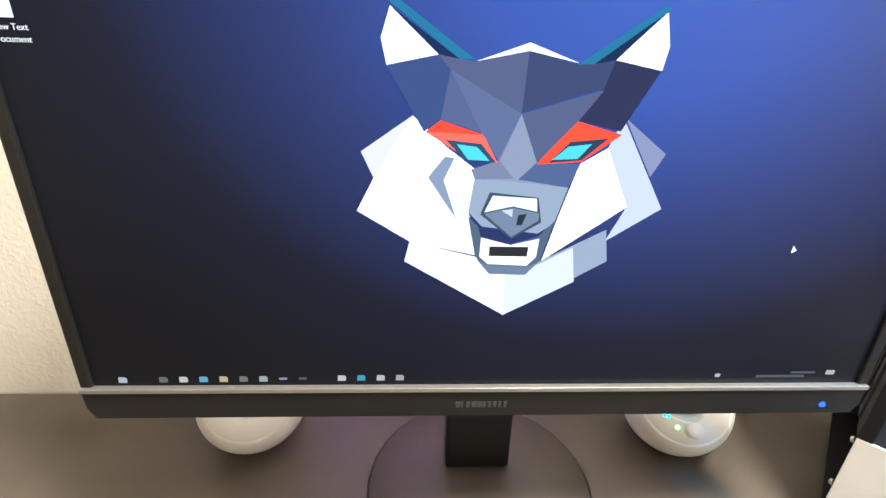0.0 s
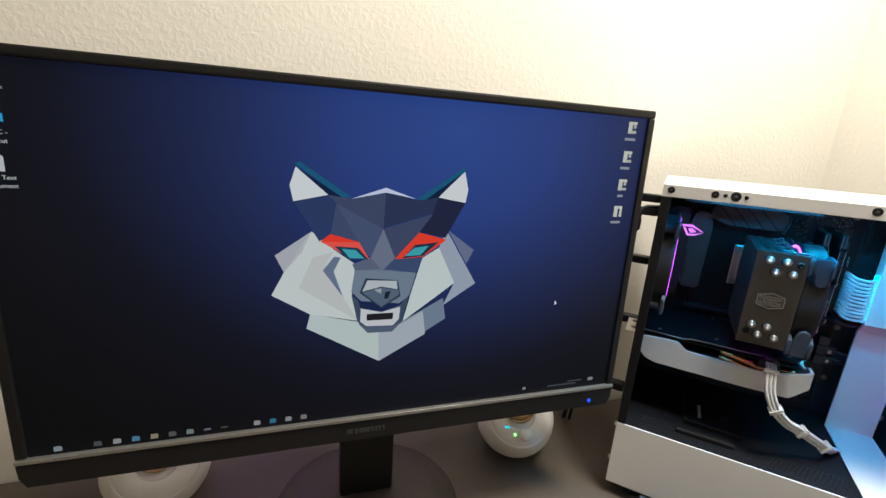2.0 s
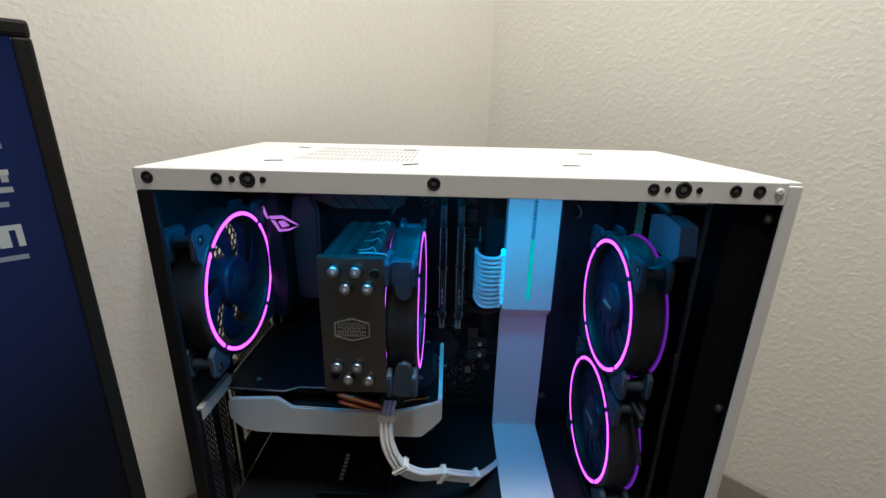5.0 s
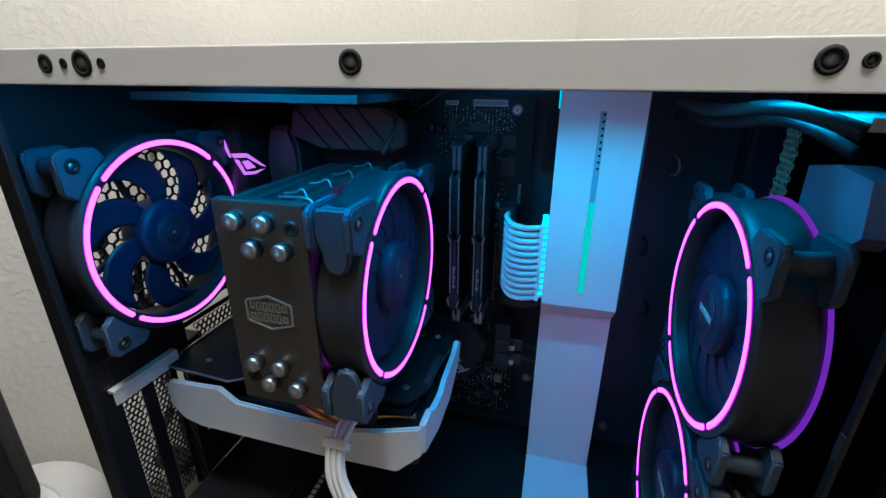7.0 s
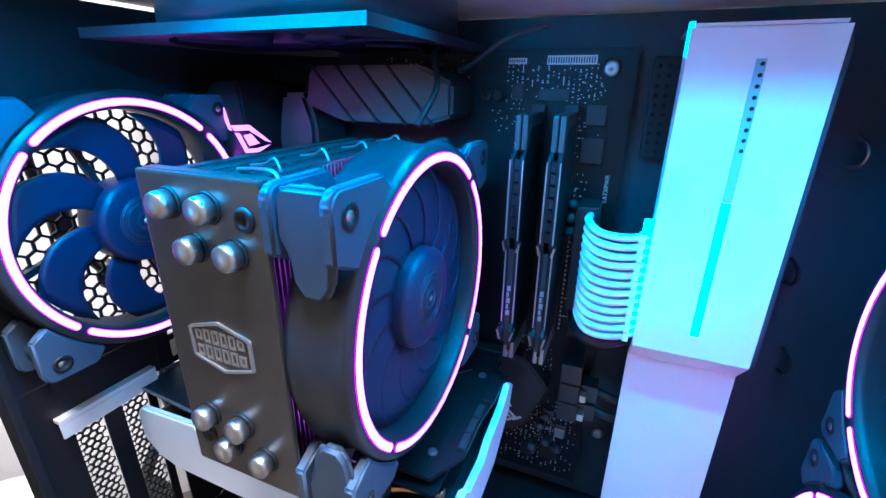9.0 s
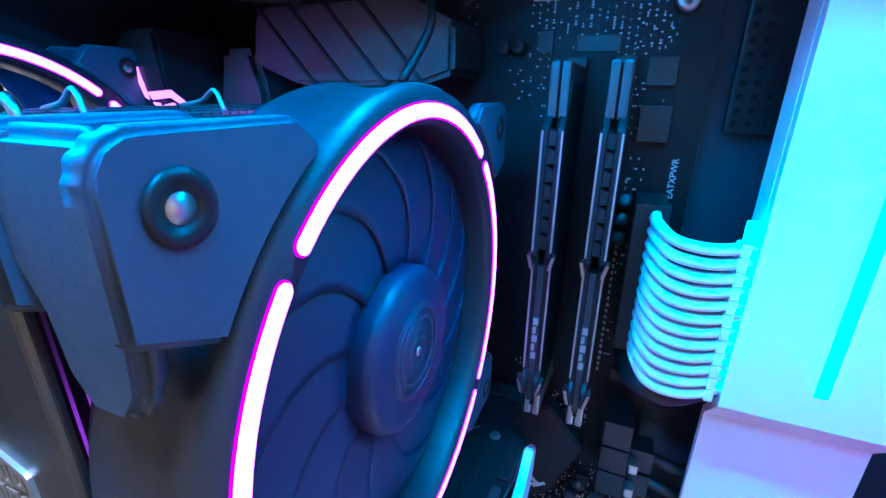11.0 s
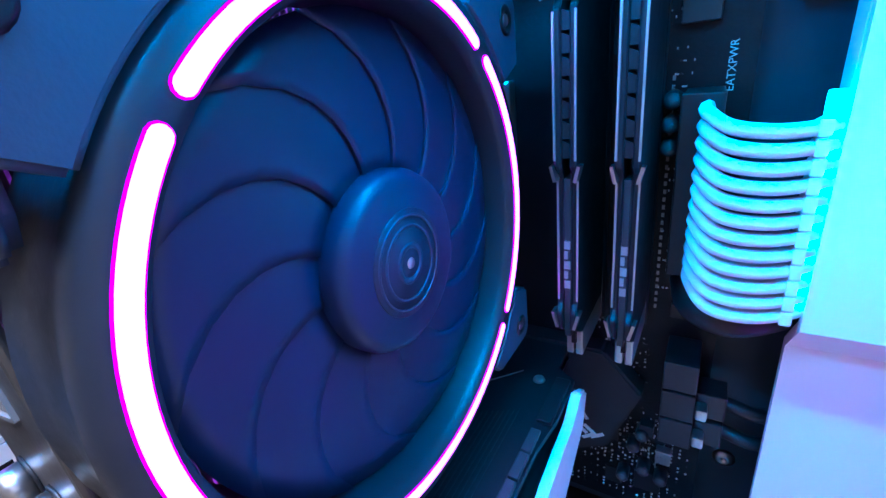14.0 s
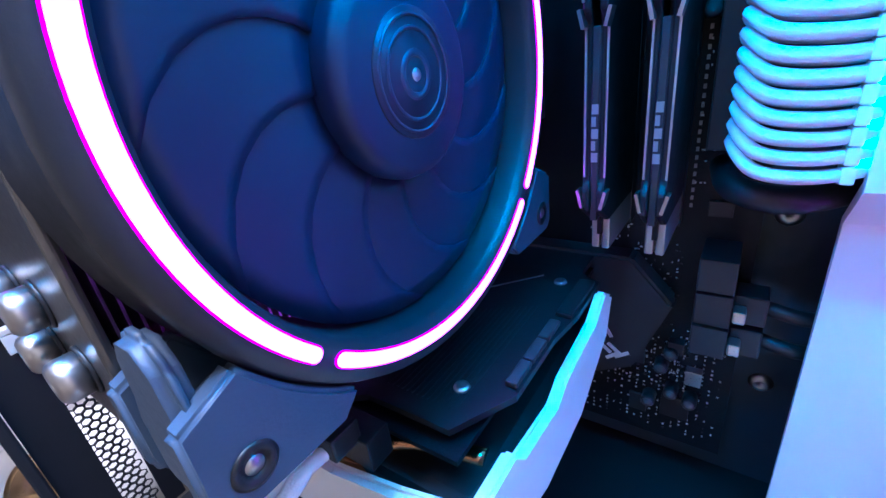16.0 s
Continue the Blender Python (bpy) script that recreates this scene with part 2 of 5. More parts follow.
# desk
desk = thing("desk", ROOM @ pose(0.8, 0.37, 0), "dark brown laminate desk against two walls", "desk")
part("desktop", box(B(), -0.795, 0.79, -0.366, 0.38, DESK_Z - 0.028, DESK_Z, 0.002), DESKTOP, desk, local=True)
for sx, sy in ((-0.75, -0.32), (0.75, -0.32), (-0.75, 0.33), (0.75, 0.33)):
    part("leg", box(B(), sx - 0.03, sx + 0.03, sy - 0.03, sy + 0.03, 0, DESK_Z - 0.028, 0.003), BLACK_STEEL, desk, local=True)
part("back_panel", box(B(), -0.71, 0.71, -0.335, -0.317, 0.35, DESK_Z - 0.029), DESKTOP, desk, local=True)


# ---- monitor ----
def axes(x, y, z, at):
    return Matrix(((x[0], y[0], z[0], at[0]), (x[1], y[1], z[1], at[1]), (x[2], y[2], z[2], at[2]), (0, 0, 0, 1)))


MON_N = Vector((0.7123, -0.7012, 0.0297)).normalized()
MON_U = Vector((-MON_N.y, MON_N.x, 0)).normalized()
MON_W = MON_U.cross(-MON_N)
MON = axes(MON_U, -MON_N, MON_W, Vector((-0.239, -0.2559, 1.0808)) + MON_U * 0.003)
ML, MX, MTOP, MBOT, SCR_BOT = -0.2995, 0.3140, 0.1890, -0.1745, -0.1470


def screen_material():
    m = bpy.data.materials.new("screen_picture")
    m.use_nodes = True
    nt = m.node_tree
    b = nt.nodes["Principled BSDF"]
    b.inputs["Base Color"].default_value = (0.004, 0.004, 0.0045, 1)
    b.inputs["Roughness"].default_value = 0.3
    b.inputs["Specular IOR Level"].default_value = 0.14
    tc = nt.nodes.new("ShaderNodeTexCoord")

    def spot(cx, cz, rx, rz):
        mp = nt.nodes.new("ShaderNodeMapping")
        mp.vector_type = "TEXTURE"
        mp.inputs["Location"].default_value = (cx, 0, cz)
        mp.inputs["Scale"].default_value = (rx, 1, rz)
        nt.links.new(tc.outputs["Object"], mp.inputs[0])
        g = nt.nodes.new("ShaderNodeTexGradient")
        g.gradient_type = "QUADRATIC_SPHERE"
        nt.links.new(mp.outputs[0], g.inputs[0])
        return g.outputs["Fac"]

    a = spot(0.085, 0.15, 0.50, 0.40)
    ramp = nt.nodes.new("ShaderNodeValToRGB")
    els = ramp.color_ramp.elements
    els[0].position, els[0].color = 0.0, (0.0016, 0.0018, 0.0026, 1)
    els[1].position, els[1].color = 1.0, (0.024, 0.064, 0.28, 1)
    for pos, col in ((0.12, (0.0028, 0.0045, 0.012, 1)), (0.32, (0.010, 0.020, 0.085, 1)), (0.62, (0.018, 0.048, 0.22, 1))):
        e = els.new(pos)
        e.color = col
    nt.links.new(a, ramp.inputs[0])
    nt.links.new(ramp.outputs[0], b.inputs["Emission Color"])
    b.inputs["Emission Strength"].default_value = 1.12
    return m


monitor = thing("monitor", MON, "black desktop monitor on a stand, showing a blue desktop picture", "monitor")
bm = box(B(), ML, MX, 0.0, 0.012, MTOP - 0.0085, MTOP, 0.002)
part("top_bezel", bm, BEZEL, monitor, local=True)
for x0 in (ML, MX - 0.0085):
    part("side_bezel", box(B(), x0, x0 + 0.0085, 0.0, 0.012, SCR_BOT, MTOP - 0.0087, 0.0015), BEZEL, monitor, local=True)
chin = prism(B(), [(ML + 0.006, MBOT), (MX - 0.006, MBOT), (MX - 0.001, MBOT + 0.009), (MX, SCR_BOT - 0.0042), (ML, SCR_BOT - 0.0042), (ML + 0.001, MBOT + 0.009)],
             axes((1, 0, 0), (0, 0, 1), (0, -1, 0), (0, 0.013, 0)), 0.0135)
chin_ob = part("chin", chin, BEZEL, monitor, local=True)
part("trim", box(B(), ML, MX, -0.002, 0.012, SCR_BOT - 0.0040, SCR_BOT - 0.0002, 0.0006), SILVER, monitor, "silver trim line", local=True)
part("back_shell", box(B(), ML + 0.006, MX - 0.006, 0.0125, 0.045, MBOT + 0.01, MTOP - 0.006, 0.008), BEZEL, monitor, local=True)
screen = part("screen", box(B(), ML + 0.0085, MX - 0.0085, 0.003, 0.011, SCR_BOT, MTOP - 0.0086), screen_material(), monitor, "lit screen with a blue and black picture", local=True)
bars = B()
for i, wd in enumerate((0.004, 0.0015, 0.003, 0.004, 0.004, 0.003, 0.003, 0.003, 0.002, 0.0025)):
    box(bars, -0.02 + i * 0.0042, -0.02 + i * 0.0042 + wd * 0.85, -0.0012, 0.0, -0.1660, -0.1610)
part("maker_mark", bars, mat("dim_print", (0.07, 0.07, 0.068), 0.4, 0.4), monitor, "unreadable grey maker mark", local=True)
part("power_light", lathe(B(), [(0, 0), (0.0026, 0), (0.002, 0.0012), (0, 0.0014)], 14, m=pose(MX - 0.033, -0.0006, MBOT + 0.0088, 90, 0, 0)), BLUE_LED, monitor, "blue power light", local=True)


def decal(bm, poly, depth, order):
    """A flat shape on the lit screen, in screen places (x, z)."""
    prism(bm, poly, axes((1, 0, 0), (0, 0, 1), (0, -1, 0), (0, 0.003, 0)), 0.0002 + 0.00015 * order)
    return bm


DECALS = {}


def show(name, polys, colour, order=1, strength=1.12, label=""):
    key = (colour, strength)
    if key not in DECALS:
        DECALS[key] = glow("lit_" + name, colour, strength)
    for p in polys:
        part(name, decal(B(), p, 0, order), DECALS[key], screen, label, local=True)


def facet(order, colour, *poly):
    """One flat piece of the folded-paper wolf head on the screen."""
    show("facet", [poly], colour, order)


# folded-paper wolf head: fur, brow, ears, eyes, muzzle
facet(1, (.38, .40, .45), (-0.0795, 0.0135), (-0.0635, 0.0325), (-0.0545, 0.0525), (-0.087, 0.03))
facet(1, (.54, .60, .60), (-0.0565, -0.0295), (-0.009, -0.0395), (-0.017, -0.0095), (-0.0125, 0.019), (-0.034, 0.0345), (-0.0545, 0.0525), (-0.0795, 0.0135), (-0.091, -0.0085))
facet(2, (.48, .51, .51), (-0.01, -0.0395), (-0.0255, -0.013), (-0.0445, 0.0145), (-0.035, 0.033), (-0.0535, 0.0275), (-0.0665, -0.002))
facet(2, (.46, .54, .54), (0.0115, -0.0855), (0.0105, -0.053), (-0.01, -0.0405), (-0.0565, -0.0295), (-0.06, -0.044))
facet(2, (.16, .21, .29), (0.082, -0.0425), (0.078, -0.0195), (0.0355, -0.0425), (0.0105, -0.053), (0.0115, -0.0855))
facet(3, (.36, .41, .47), (0.0605, -0.0585), (0.0565, -0.0325), (0.034, -0.045), (0.0105, -0.053), (0.0115, -0.0855))
facet(3, (.52, .60, .60), (0.0895, -0.003), (0.0705, 0.0355), (0.0535, 0.025), (0.0445, -0.007), (0.0355, -0.0425))
facet(2, (.30, .35, .44), (0.0705, 0.0355), (0.0895, -0.003), (0.0785, -0.0275), (0.1135, -0.004), (0.0775, 0.054))
facet(1, (.13, .16, .26), (0.1015, 0.0175), (0.109, 0.0325), (0.079, 0.054))
facet(5, (.05, .065, .13), (-0.032, 0.079), (0.0125, 0.055), (0.014, 0.091), (-0.0175, 0.084), (-0.027, 0.085), (-0.0395, 0.087))
facet(5, (.026, .038, .09), (0.0125, 0.056), (0.0615, 0.0705), (0.0665, 0.087), (0.044, 0.084), (0.014, 0.091))
facet(5, (.026, .045, .127), (-0.0475, 0.043), (-0.038, 0.0505), (-0.032, 0.079), (-0.0395, 0.087), (-0.07, 0.0805))
facet(5, (.017, .021, .053), (0.0615, 0.0705), (0.0485, 0.0515), (0.0765, 0.046), (0.0955, 0.082), (0.0665, 0.087))
facet(6, (.05, .07, .15), (-0.0375, 0.0505), (-0.0115, 0.043), (-0.032, 0.079))
facet(6, (.06, .085, .17), (-0.0115, 0.043), (0, 0.026), (0.0125, 0.055), (-0.032, 0.079))
facet(6, (.05, .065, .13), (0.025, 0.0255), (0.0485, 0.0515), (0.062, 0.07), (0.0125, 0.055))
facet(7, (.61, .66, .68), (-0.073, 0.095), (-0.07, 0.0805), (-0.0395, 0.087), (-0.0675, 0.1115))
facet(7, (.61, .66, .68), (0.0665, 0.087), (0.0955, 0.082), (0.0975, 0.0955), (0.093, 0.113))
facet(7, (.007, .017, .053), (-0.0395, 0.087), (-0.027, 0.085), (-0.067, 0.111))
facet(7, (.007, .017, .053), (0.053, 0.0845), (0.0665, 0.087), (0.093, 0.1145))
facet(8, (.012, .10, .19), (-0.027, 0.085), (-0.018, 0.085), (-0.064, 0.116), (-0.0685, 0.114))
facet(8, (.012, .10, .19), (0.044, 0.084), (0.0535, 0.0845), (0.094, 0.1145), (0.092, 0.117))
facet(8, (.52, .58, .75), (0.014, 0.0905), (0.044, 0.085), (0.014, 0.095), (-0.0175, 0.084))
facet(6, (.10, .125, .20), (0, 0.026), (-0.017, 0.02), (-0.0145, 0.014), (0.0125, 0.013), (0.0125, 0.055))
facet(7, (.14, .17, .25), (0.001, 0.026), (0.0125, 0.013), (0.025, 0.0255), (0.0125, 0.055))
facet(6, (.045, .07, .155), (0.0125, 0.013), (0.0475, 0.0095), (0.0535, 0.025), (0.025, 0.0255))
facet(6, (.155, .205, .28), (-0.0175, -0.008), (-0.008, -0.018), (0.0305, -0.0225), (0.041, -0.015), (0.0475, 0.0095), (0.0125, 0.0145), (-0.0145, 0.014))
facet(4, (.127, .17, .26), (-0.0445, 0.0145), (-0.0255, -0.013), (-0.0345, 0.013), (-0.028, 0.027), (-0.034, 0.028))
facet(9, (.75, .045, .026), (-0.0465, 0.043), (-0.0105, 0.042), (-0.0375, 0.05))
facet(9, (.75, .09, .07), (-0.0255, 0.0305), (-0.0005, 0.025), (-0.0105, 0.042), (-0.0465, 0.043))
facet(10, (.017, .045, .08), (-0.022, 0.0265), (-0.0015, 0.025), (-0.0115, 0.0365), (-0.034, 0.0385))
facet(11, (.045, .35, .42), (-0.0195, 0.0265), (-0.0055, 0.026), (-0.014, 0.0345), (-0.027, 0.036))
facet(9, (.75, .05, .028), (0.0535, 0.0265), (0.0775, 0.044), (0.0485, 0.0515), (0.025, 0.0245))
facet(10, (.018, .03, .06), (0.0535, 0.0275), (0.069, 0.0415), (0.045, 0.039), (0.0325, 0.0255))
facet(11, (.045, .35, .42), (0.051, 0.0285), (0.059, 0.038), (0.044, 0.036), (0.0345, 0.0275))
facet(8, (.045, .07, .115), (-0.0115, -0.039), (-0.001, -0.0525), (0.0235, -0.053), (0.034, -0.0425), (0.041, -0.0135), (0.0315, -0.025), (0.012, -0.031), (-0.008, -0.026), (-0.0105, -0.018), (-0.0175, -0.011))
facet(9, (.026, .045, .07), (-0.0095, -0.0095), (0.0125, -0.0265), (0.032, -0.0145), (0.0285, 0.0025), (-0.004, 0.0055))
facet(10, (.43, .48, .51), (-0.007, -0.008), (0.012, -0.0035), (0.0285, -0.007), (0.0275, 0.002), (-0.002, 0.0035))
facet(10, (.09, .127, .19), (0.0125, -0.025), (0.03, -0.013), (0.03, -0.008), (0.012, -0.0045), (-0.007, -0.009))
facet(11, (.012, .02, .035), (0.015, -0.0165), (0.019, -0.0165), (0.0215, -0.0085), (0.016, -0.0095))
facet(11, (.30, .35, .40), (0.012, -0.011), (0.012, -0.0055), (0.0045, -0.0065))
facet(10, (.52, .55, .58), (-0.0085, -0.0395), (-0.0025, -0.045), (0.025, -0.046), (0.031, -0.0395), (0.032, -0.026), (0.012, -0.031), (-0.008, -0.026))
facet(11, (.016, .016, .02), (-0.002, -0.039), (0.0245, -0.039), (0.025, -0.032), (-0.002, -0.032))
facet(9, (.08, .11, .17), (-0.001, -0.0525), (0.0245, -0.053), (0.034, -0.0425), (0.0255, -0.047), (-0.0025, -0.046), (-0.01, -0.042))


def rect(cx, cz, w, h, skew=0.0):
    return [(cx - w / 2, cz - h / 2), (cx + w / 2, cz - h / 2), (cx + w / 2, cz + h / 2 + skew), (cx - w / 2, cz + h / 2)]


def lettering(name, text, size, m, material, parent, label="", depth=0.0001):
    """Words in the built-in font, centred on the pose m, as a mesh."""
    cu = bpy.data.curves.new(name, "FONT")
    cu.body, cu.size, cu.align_x, cu.align_y, cu.extrude = text, size, "CENTER", "CENTER", depth
    tmp = new(name + "_curve", cu)
    dg = bpy.context.evaluated_depsgraph_get()
    dg.update()
    me = bpy.data.meshes.new_from_object(tmp.evaluated_get(dg))
    bpy.data.objects.remove(tmp)
    me.transform(m)
    me.materials.clear()
    me.materials.append(material)
    ob = new(name, me)
    ob.parent = parent
    return tagged(ob, label)


SCREEN_TEXT = glow("screen_text", (0.50, 0.54, 0.56), 1.0)


def screen_text(text, x, z, size=0.0047):
    lettering("caption", text, size, axes((1, 0, 0), (0, 0, 1), (0, -1, 0), (x, 0.0026, z)), SCREEN_TEXT, screen)


# desktop icons
show("bin_icon", [[(-0.2852, 0.1752), (-0.2742, 0.1752), (-0.2758, 0.1645), (-0.2836, 0.1645)]], (0.16, 0.27, 0.40))
show("bin_icon", [[(-0.2855, 0.1764), (-0.2739, 0.1764), (-0.2742, 0.1746), (-0.2852, 0.1746)], rect(-0.2797, 0.1672, 0.006, 0.003)], (0.36, 0.43, 0.48), 2)
screen_text("Recycle Bin", -0.2785, 0.1592)
show("computer_icon", [[(-0.2832, 0.1428), (-0.2702, 0.1405), (-0.2702, 0.1345), (-0.2832, 0.1368)]], (0.02, 0.30, 0.55))
show("computer_icon", [rect(-0.2798, 0.1332, 0.010, 0.003), rect(-0.2842, 0.1316, 0.0035, 0.0035)], (0.46, 0.48, 0.5), 2)
screen_text("This PC -", -0.2775, 0.1272)
screen_text("Shortcut", -0.2775, 0.1208)
show("document_icon", [[(-0.2832, 0.0985), (-0.2738, 0.0985), (-0.2738, 0.1092), (-0.2762, 0.1116), (-0.2832, 0.1116)]], (0.44, 0.47, 0.49))
screen_text("New Text", -0.2772, 0.0938)
screen_text("Document", -0.2772, 0.0876)
for i, z in enumerate((0.1692, 0.1376, 0.1063, 0.0759)):
    x = 0.2868 - 0.001 * i
    show("file_icon", [rect(x - 0.0025, z, 0.005, 0.0125), rect(x + 0.001, z + 0.0048, 0.0095, 0.003)], (0.52, 0.54, 0.48))
    if i < 3:
        show("file_icon", [rect(x + 0.0018, z - 0.0046, 0.008, 0.003), rect(x + 0.0035, z + 0.0015, 0.003, 0.004)], (0.40, 0.42, 0.38))
    else:
        show("file_icon", [rect(x + 0.0042, z, 0.003, 0.0125)], (0.52, 0.54, 0.48))
    show("caption", [rect(x - 0.001, z - 0.0125, (0.014, 0.012, 0.007, 0.013)[i], 0.0028)], (0.26, 0.28, 0.32))
# taskbar
TASK = ((0, (0.30, 0.36, 0.40)), (2, (0.10, 0.11, 0.12)), (3, (0.38, 0.40, 0.40)), (4, (0.10, 0.28, 0.42)), (5, (0.36, 0.32, 0.22)), (6, (0.14, 0.13, 0.13)),
        (7, (0.24, 0.30, 0.28)), (8, (0.22, 0.20, 0.30)), (9, (0.08, 0.08, 0.09)), (11, (0.40, 0.40, 0.40)), (12, (0.05, 0.24, 0.36)), (13, (0.36, 0.37, 0.38)), (14, (0.30, 0.28, 0.26)))
for i, col in TASK:
    x, z = -0.2697 + i * 0.0147, -0.1420 + i * 0.0001
    h = 0.0018 if i in (8, 9) else 0.0048
    col = tuple(c * 0.6 for c in col)
    show("taskbar_icon", [[(x - 0.003, z - h / 2), (x + 0.003, z - h / 2), (x + 0.0034, z + h * 0.2), (x + 0.0022, z + h / 2), (x - 0.0026, z + h / 2)]], col)
show("taskbar_icon", [rect(0.188, -0.1395, 0.004, 0.003), rect(0.281, -0.1370, 0.007, 0.004)], (0.2, 0.22, 0.23))
show("taskbar_icon", [rect(0.240, -0.1405, 0.04, 0.0022), rect(0.258, -0.1370, 0.02, 0.0018)], (0.045, 0.05, 0.06))
show("pointer", [[(0.2155, -0.0295), (0.2155, -0.035), (0.2185, -0.033)]], (0.7, 0.72, 0.75))

# stand
part("neck", box(B(), -0.020, 0.051, 0.088, 0.113, -0.326, -0.02, 0.004), BEZEL, monitor, "black stand column", local=True)
part("mount", box(B(), -0.022, 0.053, 0.0455, 0.0875, -0.09, 0.02, 0.006), BEZEL, monitor, local=True)
part("base", lathe(B(), [(0.0, -0.3355), (0.117, -0.3355), (0.119, -0.332), (0.117, -0.328), (0.04, -0.3262), (0.0, -0.3262)], 64, m=Matrix.Translation((0.0165, 0.075, 0))), STAND, monitor, "round dark brown stand foot", local=True)
part("base_rim", lathe(B(), [(0.1165, -0.3279), (0.1190, -0.3300), (0.1196, -0.3318), (0.1188, -0.3290)], 64, m=Matrix.Translation((0.0165, 0.075, 0))), BEZEL, monitor, "dark edge of the stand foot", local=True)
strip = thing("light_strip", ROOM @ pose(1.02, 0.137, 0.885), "thin violet light strip stuck behind the monitor", "light strip")
part("diffuser", box(B(), -0.20, 0.20, -0.006, -0.004, -0.005, 0.005), glow("violet_light", (0.4, 0.18, 1.0), 1.2), strip, local=True)
part("housing", box(B(), -0.202, 0.202, -0.0035, 0.006, -0.006, 0.006, 0.001), BLACK_PLASTIC, strip, local=True)


# ---- loudspeakers ----
def loudspeaker(m, knob):
    sp = thing("loudspeaker", m, "round white loudspeaker with copper cone" + (" and volume knob" if knob else ", no knob"), "loudspeaker", "desktop loudspeakers")
    tilt = pose(0, 0, 0.052, 48, 0, 0)        # the face looks up and out along -y
    prof = [(0.0, -0.056)]
    for i in range(1, 15):
        a = -math.pi / 2 + i * (math.pi / 2 + 0.62) / 14
        prof.append((0.056 * math.cos(a), 0.056 * math.sin(a)))
    prof += [(0.0435, 0.034), (0.040, 0.032), (0.0, 0.032)]
    bm = lathe(B(), prof, 56, m=tilt)
    bmesh.ops.bisect_plane(bm, geom=bm.verts[:] + bm.edges[:] + bm.faces[:], plane_co=(0, 0, 0.0005), plane_no=(0, 0, -1), clear_outer=True)
    part("shell", bm, WHITE_MATT, sp, local=True)
    part("foot", lathe(B(), [(0, 0), (0.024, 0), (0.026, 0.004), (0, 0.006)], 32), RUBBER, sp, local=True)
    face = part("face", lathe(B(), [(0.021, 0.0325), (0.043, 0.0325), (0.0425, 0.0338), (0.0225, 0.0336)], 48, m=tilt), WHITE_PLASTIC, sp, local=True)
    up = tilt @ pose(0, 0.008, 0)
    part("cone_rim", lathe(B(), [(0.0175, 0.031), (0.0215, 0.0345), (0.0205, 0.0355), (0.0165, 0.032)], 40, m=up), GOLD, sp, "copper cone rim", local=True)
    part("cone", lathe(B(), [(0, 0.0335), (0.006, 0.0338), (0.009, 0.0325), (0.0172, 0.0348), (0.0172, 0.032), (0, 0.032)], 40, m=up), GOLD, sp, "copper speaker cone", local=True)
    if knob:
        part("knob", lathe(B(), [(0, 0.0335), (0.0078, 0.0335), (0.0078, 0.041), (0.0068, 0.0425), (0, 0.0428)], 28, m=tilt @ pose(0.008, -0.0285, 0)), WHITE_PLASTIC, sp, "white volume knob", local=True)
        part("indicator", lathe(B(), [(0, 0.0338), (0.0022, 0.0338), (0.0015, 0.0346), (0, 0.0348)], 12, m=tilt @ pose(-0.0065, -0.028, 0)), GREEN_LED, sp, "green indicator light", local=True)
        for dx in (-0.019, -0.015):
            part("indicator", lathe(B(), [(0, 0.0338), (0.0016, 0.0338), (0.001, 0.0344), (0, 0.0346)], 10, m=tilt @ pose(dx, -0.019, 0)), CYAN_GLOW, sp, "small blue indicator", local=True)
    return sp


loudspeaker(pose(-0.147, 0.018, DESK_Z, 0, 0, 28) @ Matrix.Scale(1.08, 4), True)
loudspeaker(pose(-0.504, -0.329, DESK_Z, 0, 0, 62) @ Matrix.Scale(1.08, 4), False)

# ---- keyboard ----
kb = thing("keyboard", pose(0.05, 0.0, DESK_Z, 0, 0, 0), "black keyboard lying in front of the computer case", "keyboard")
part("body", box(B(), -0.015, 0.345, -0.135, -0.004, 0.0, 0.016, 0.003), BLACK_PLASTIC, kb, local=True)
KEY = B()
box(KEY, -0.0078, 0.0078, -0.0078, 0.0078, 0, 0.009)
for v in KEY.verts:
    if v.co.z > 0.005:
        v.co.x *= 0.78
        v.co.y *= 0.78
KEY = finish(KEY, "key", RUBBER)
for r in range(6):
    for c in range(18):
        k = new("key", KEY)
        k.parent = kb
        k.location = (0.002 + c * 0.0192, -0.016 - r * 0.0205, 0.017)

# ---- computer case ----
CASE_L, CASE_D, CASE_B, CASE_T = 0.428, 0.21, 0.766, 1.19
SHROUD = 0.862
TRAY = 0.2
case = thing("computer_case", (0.21, 0.1, DESK_Z), "white and black computer case with its side panel off", "computer case")


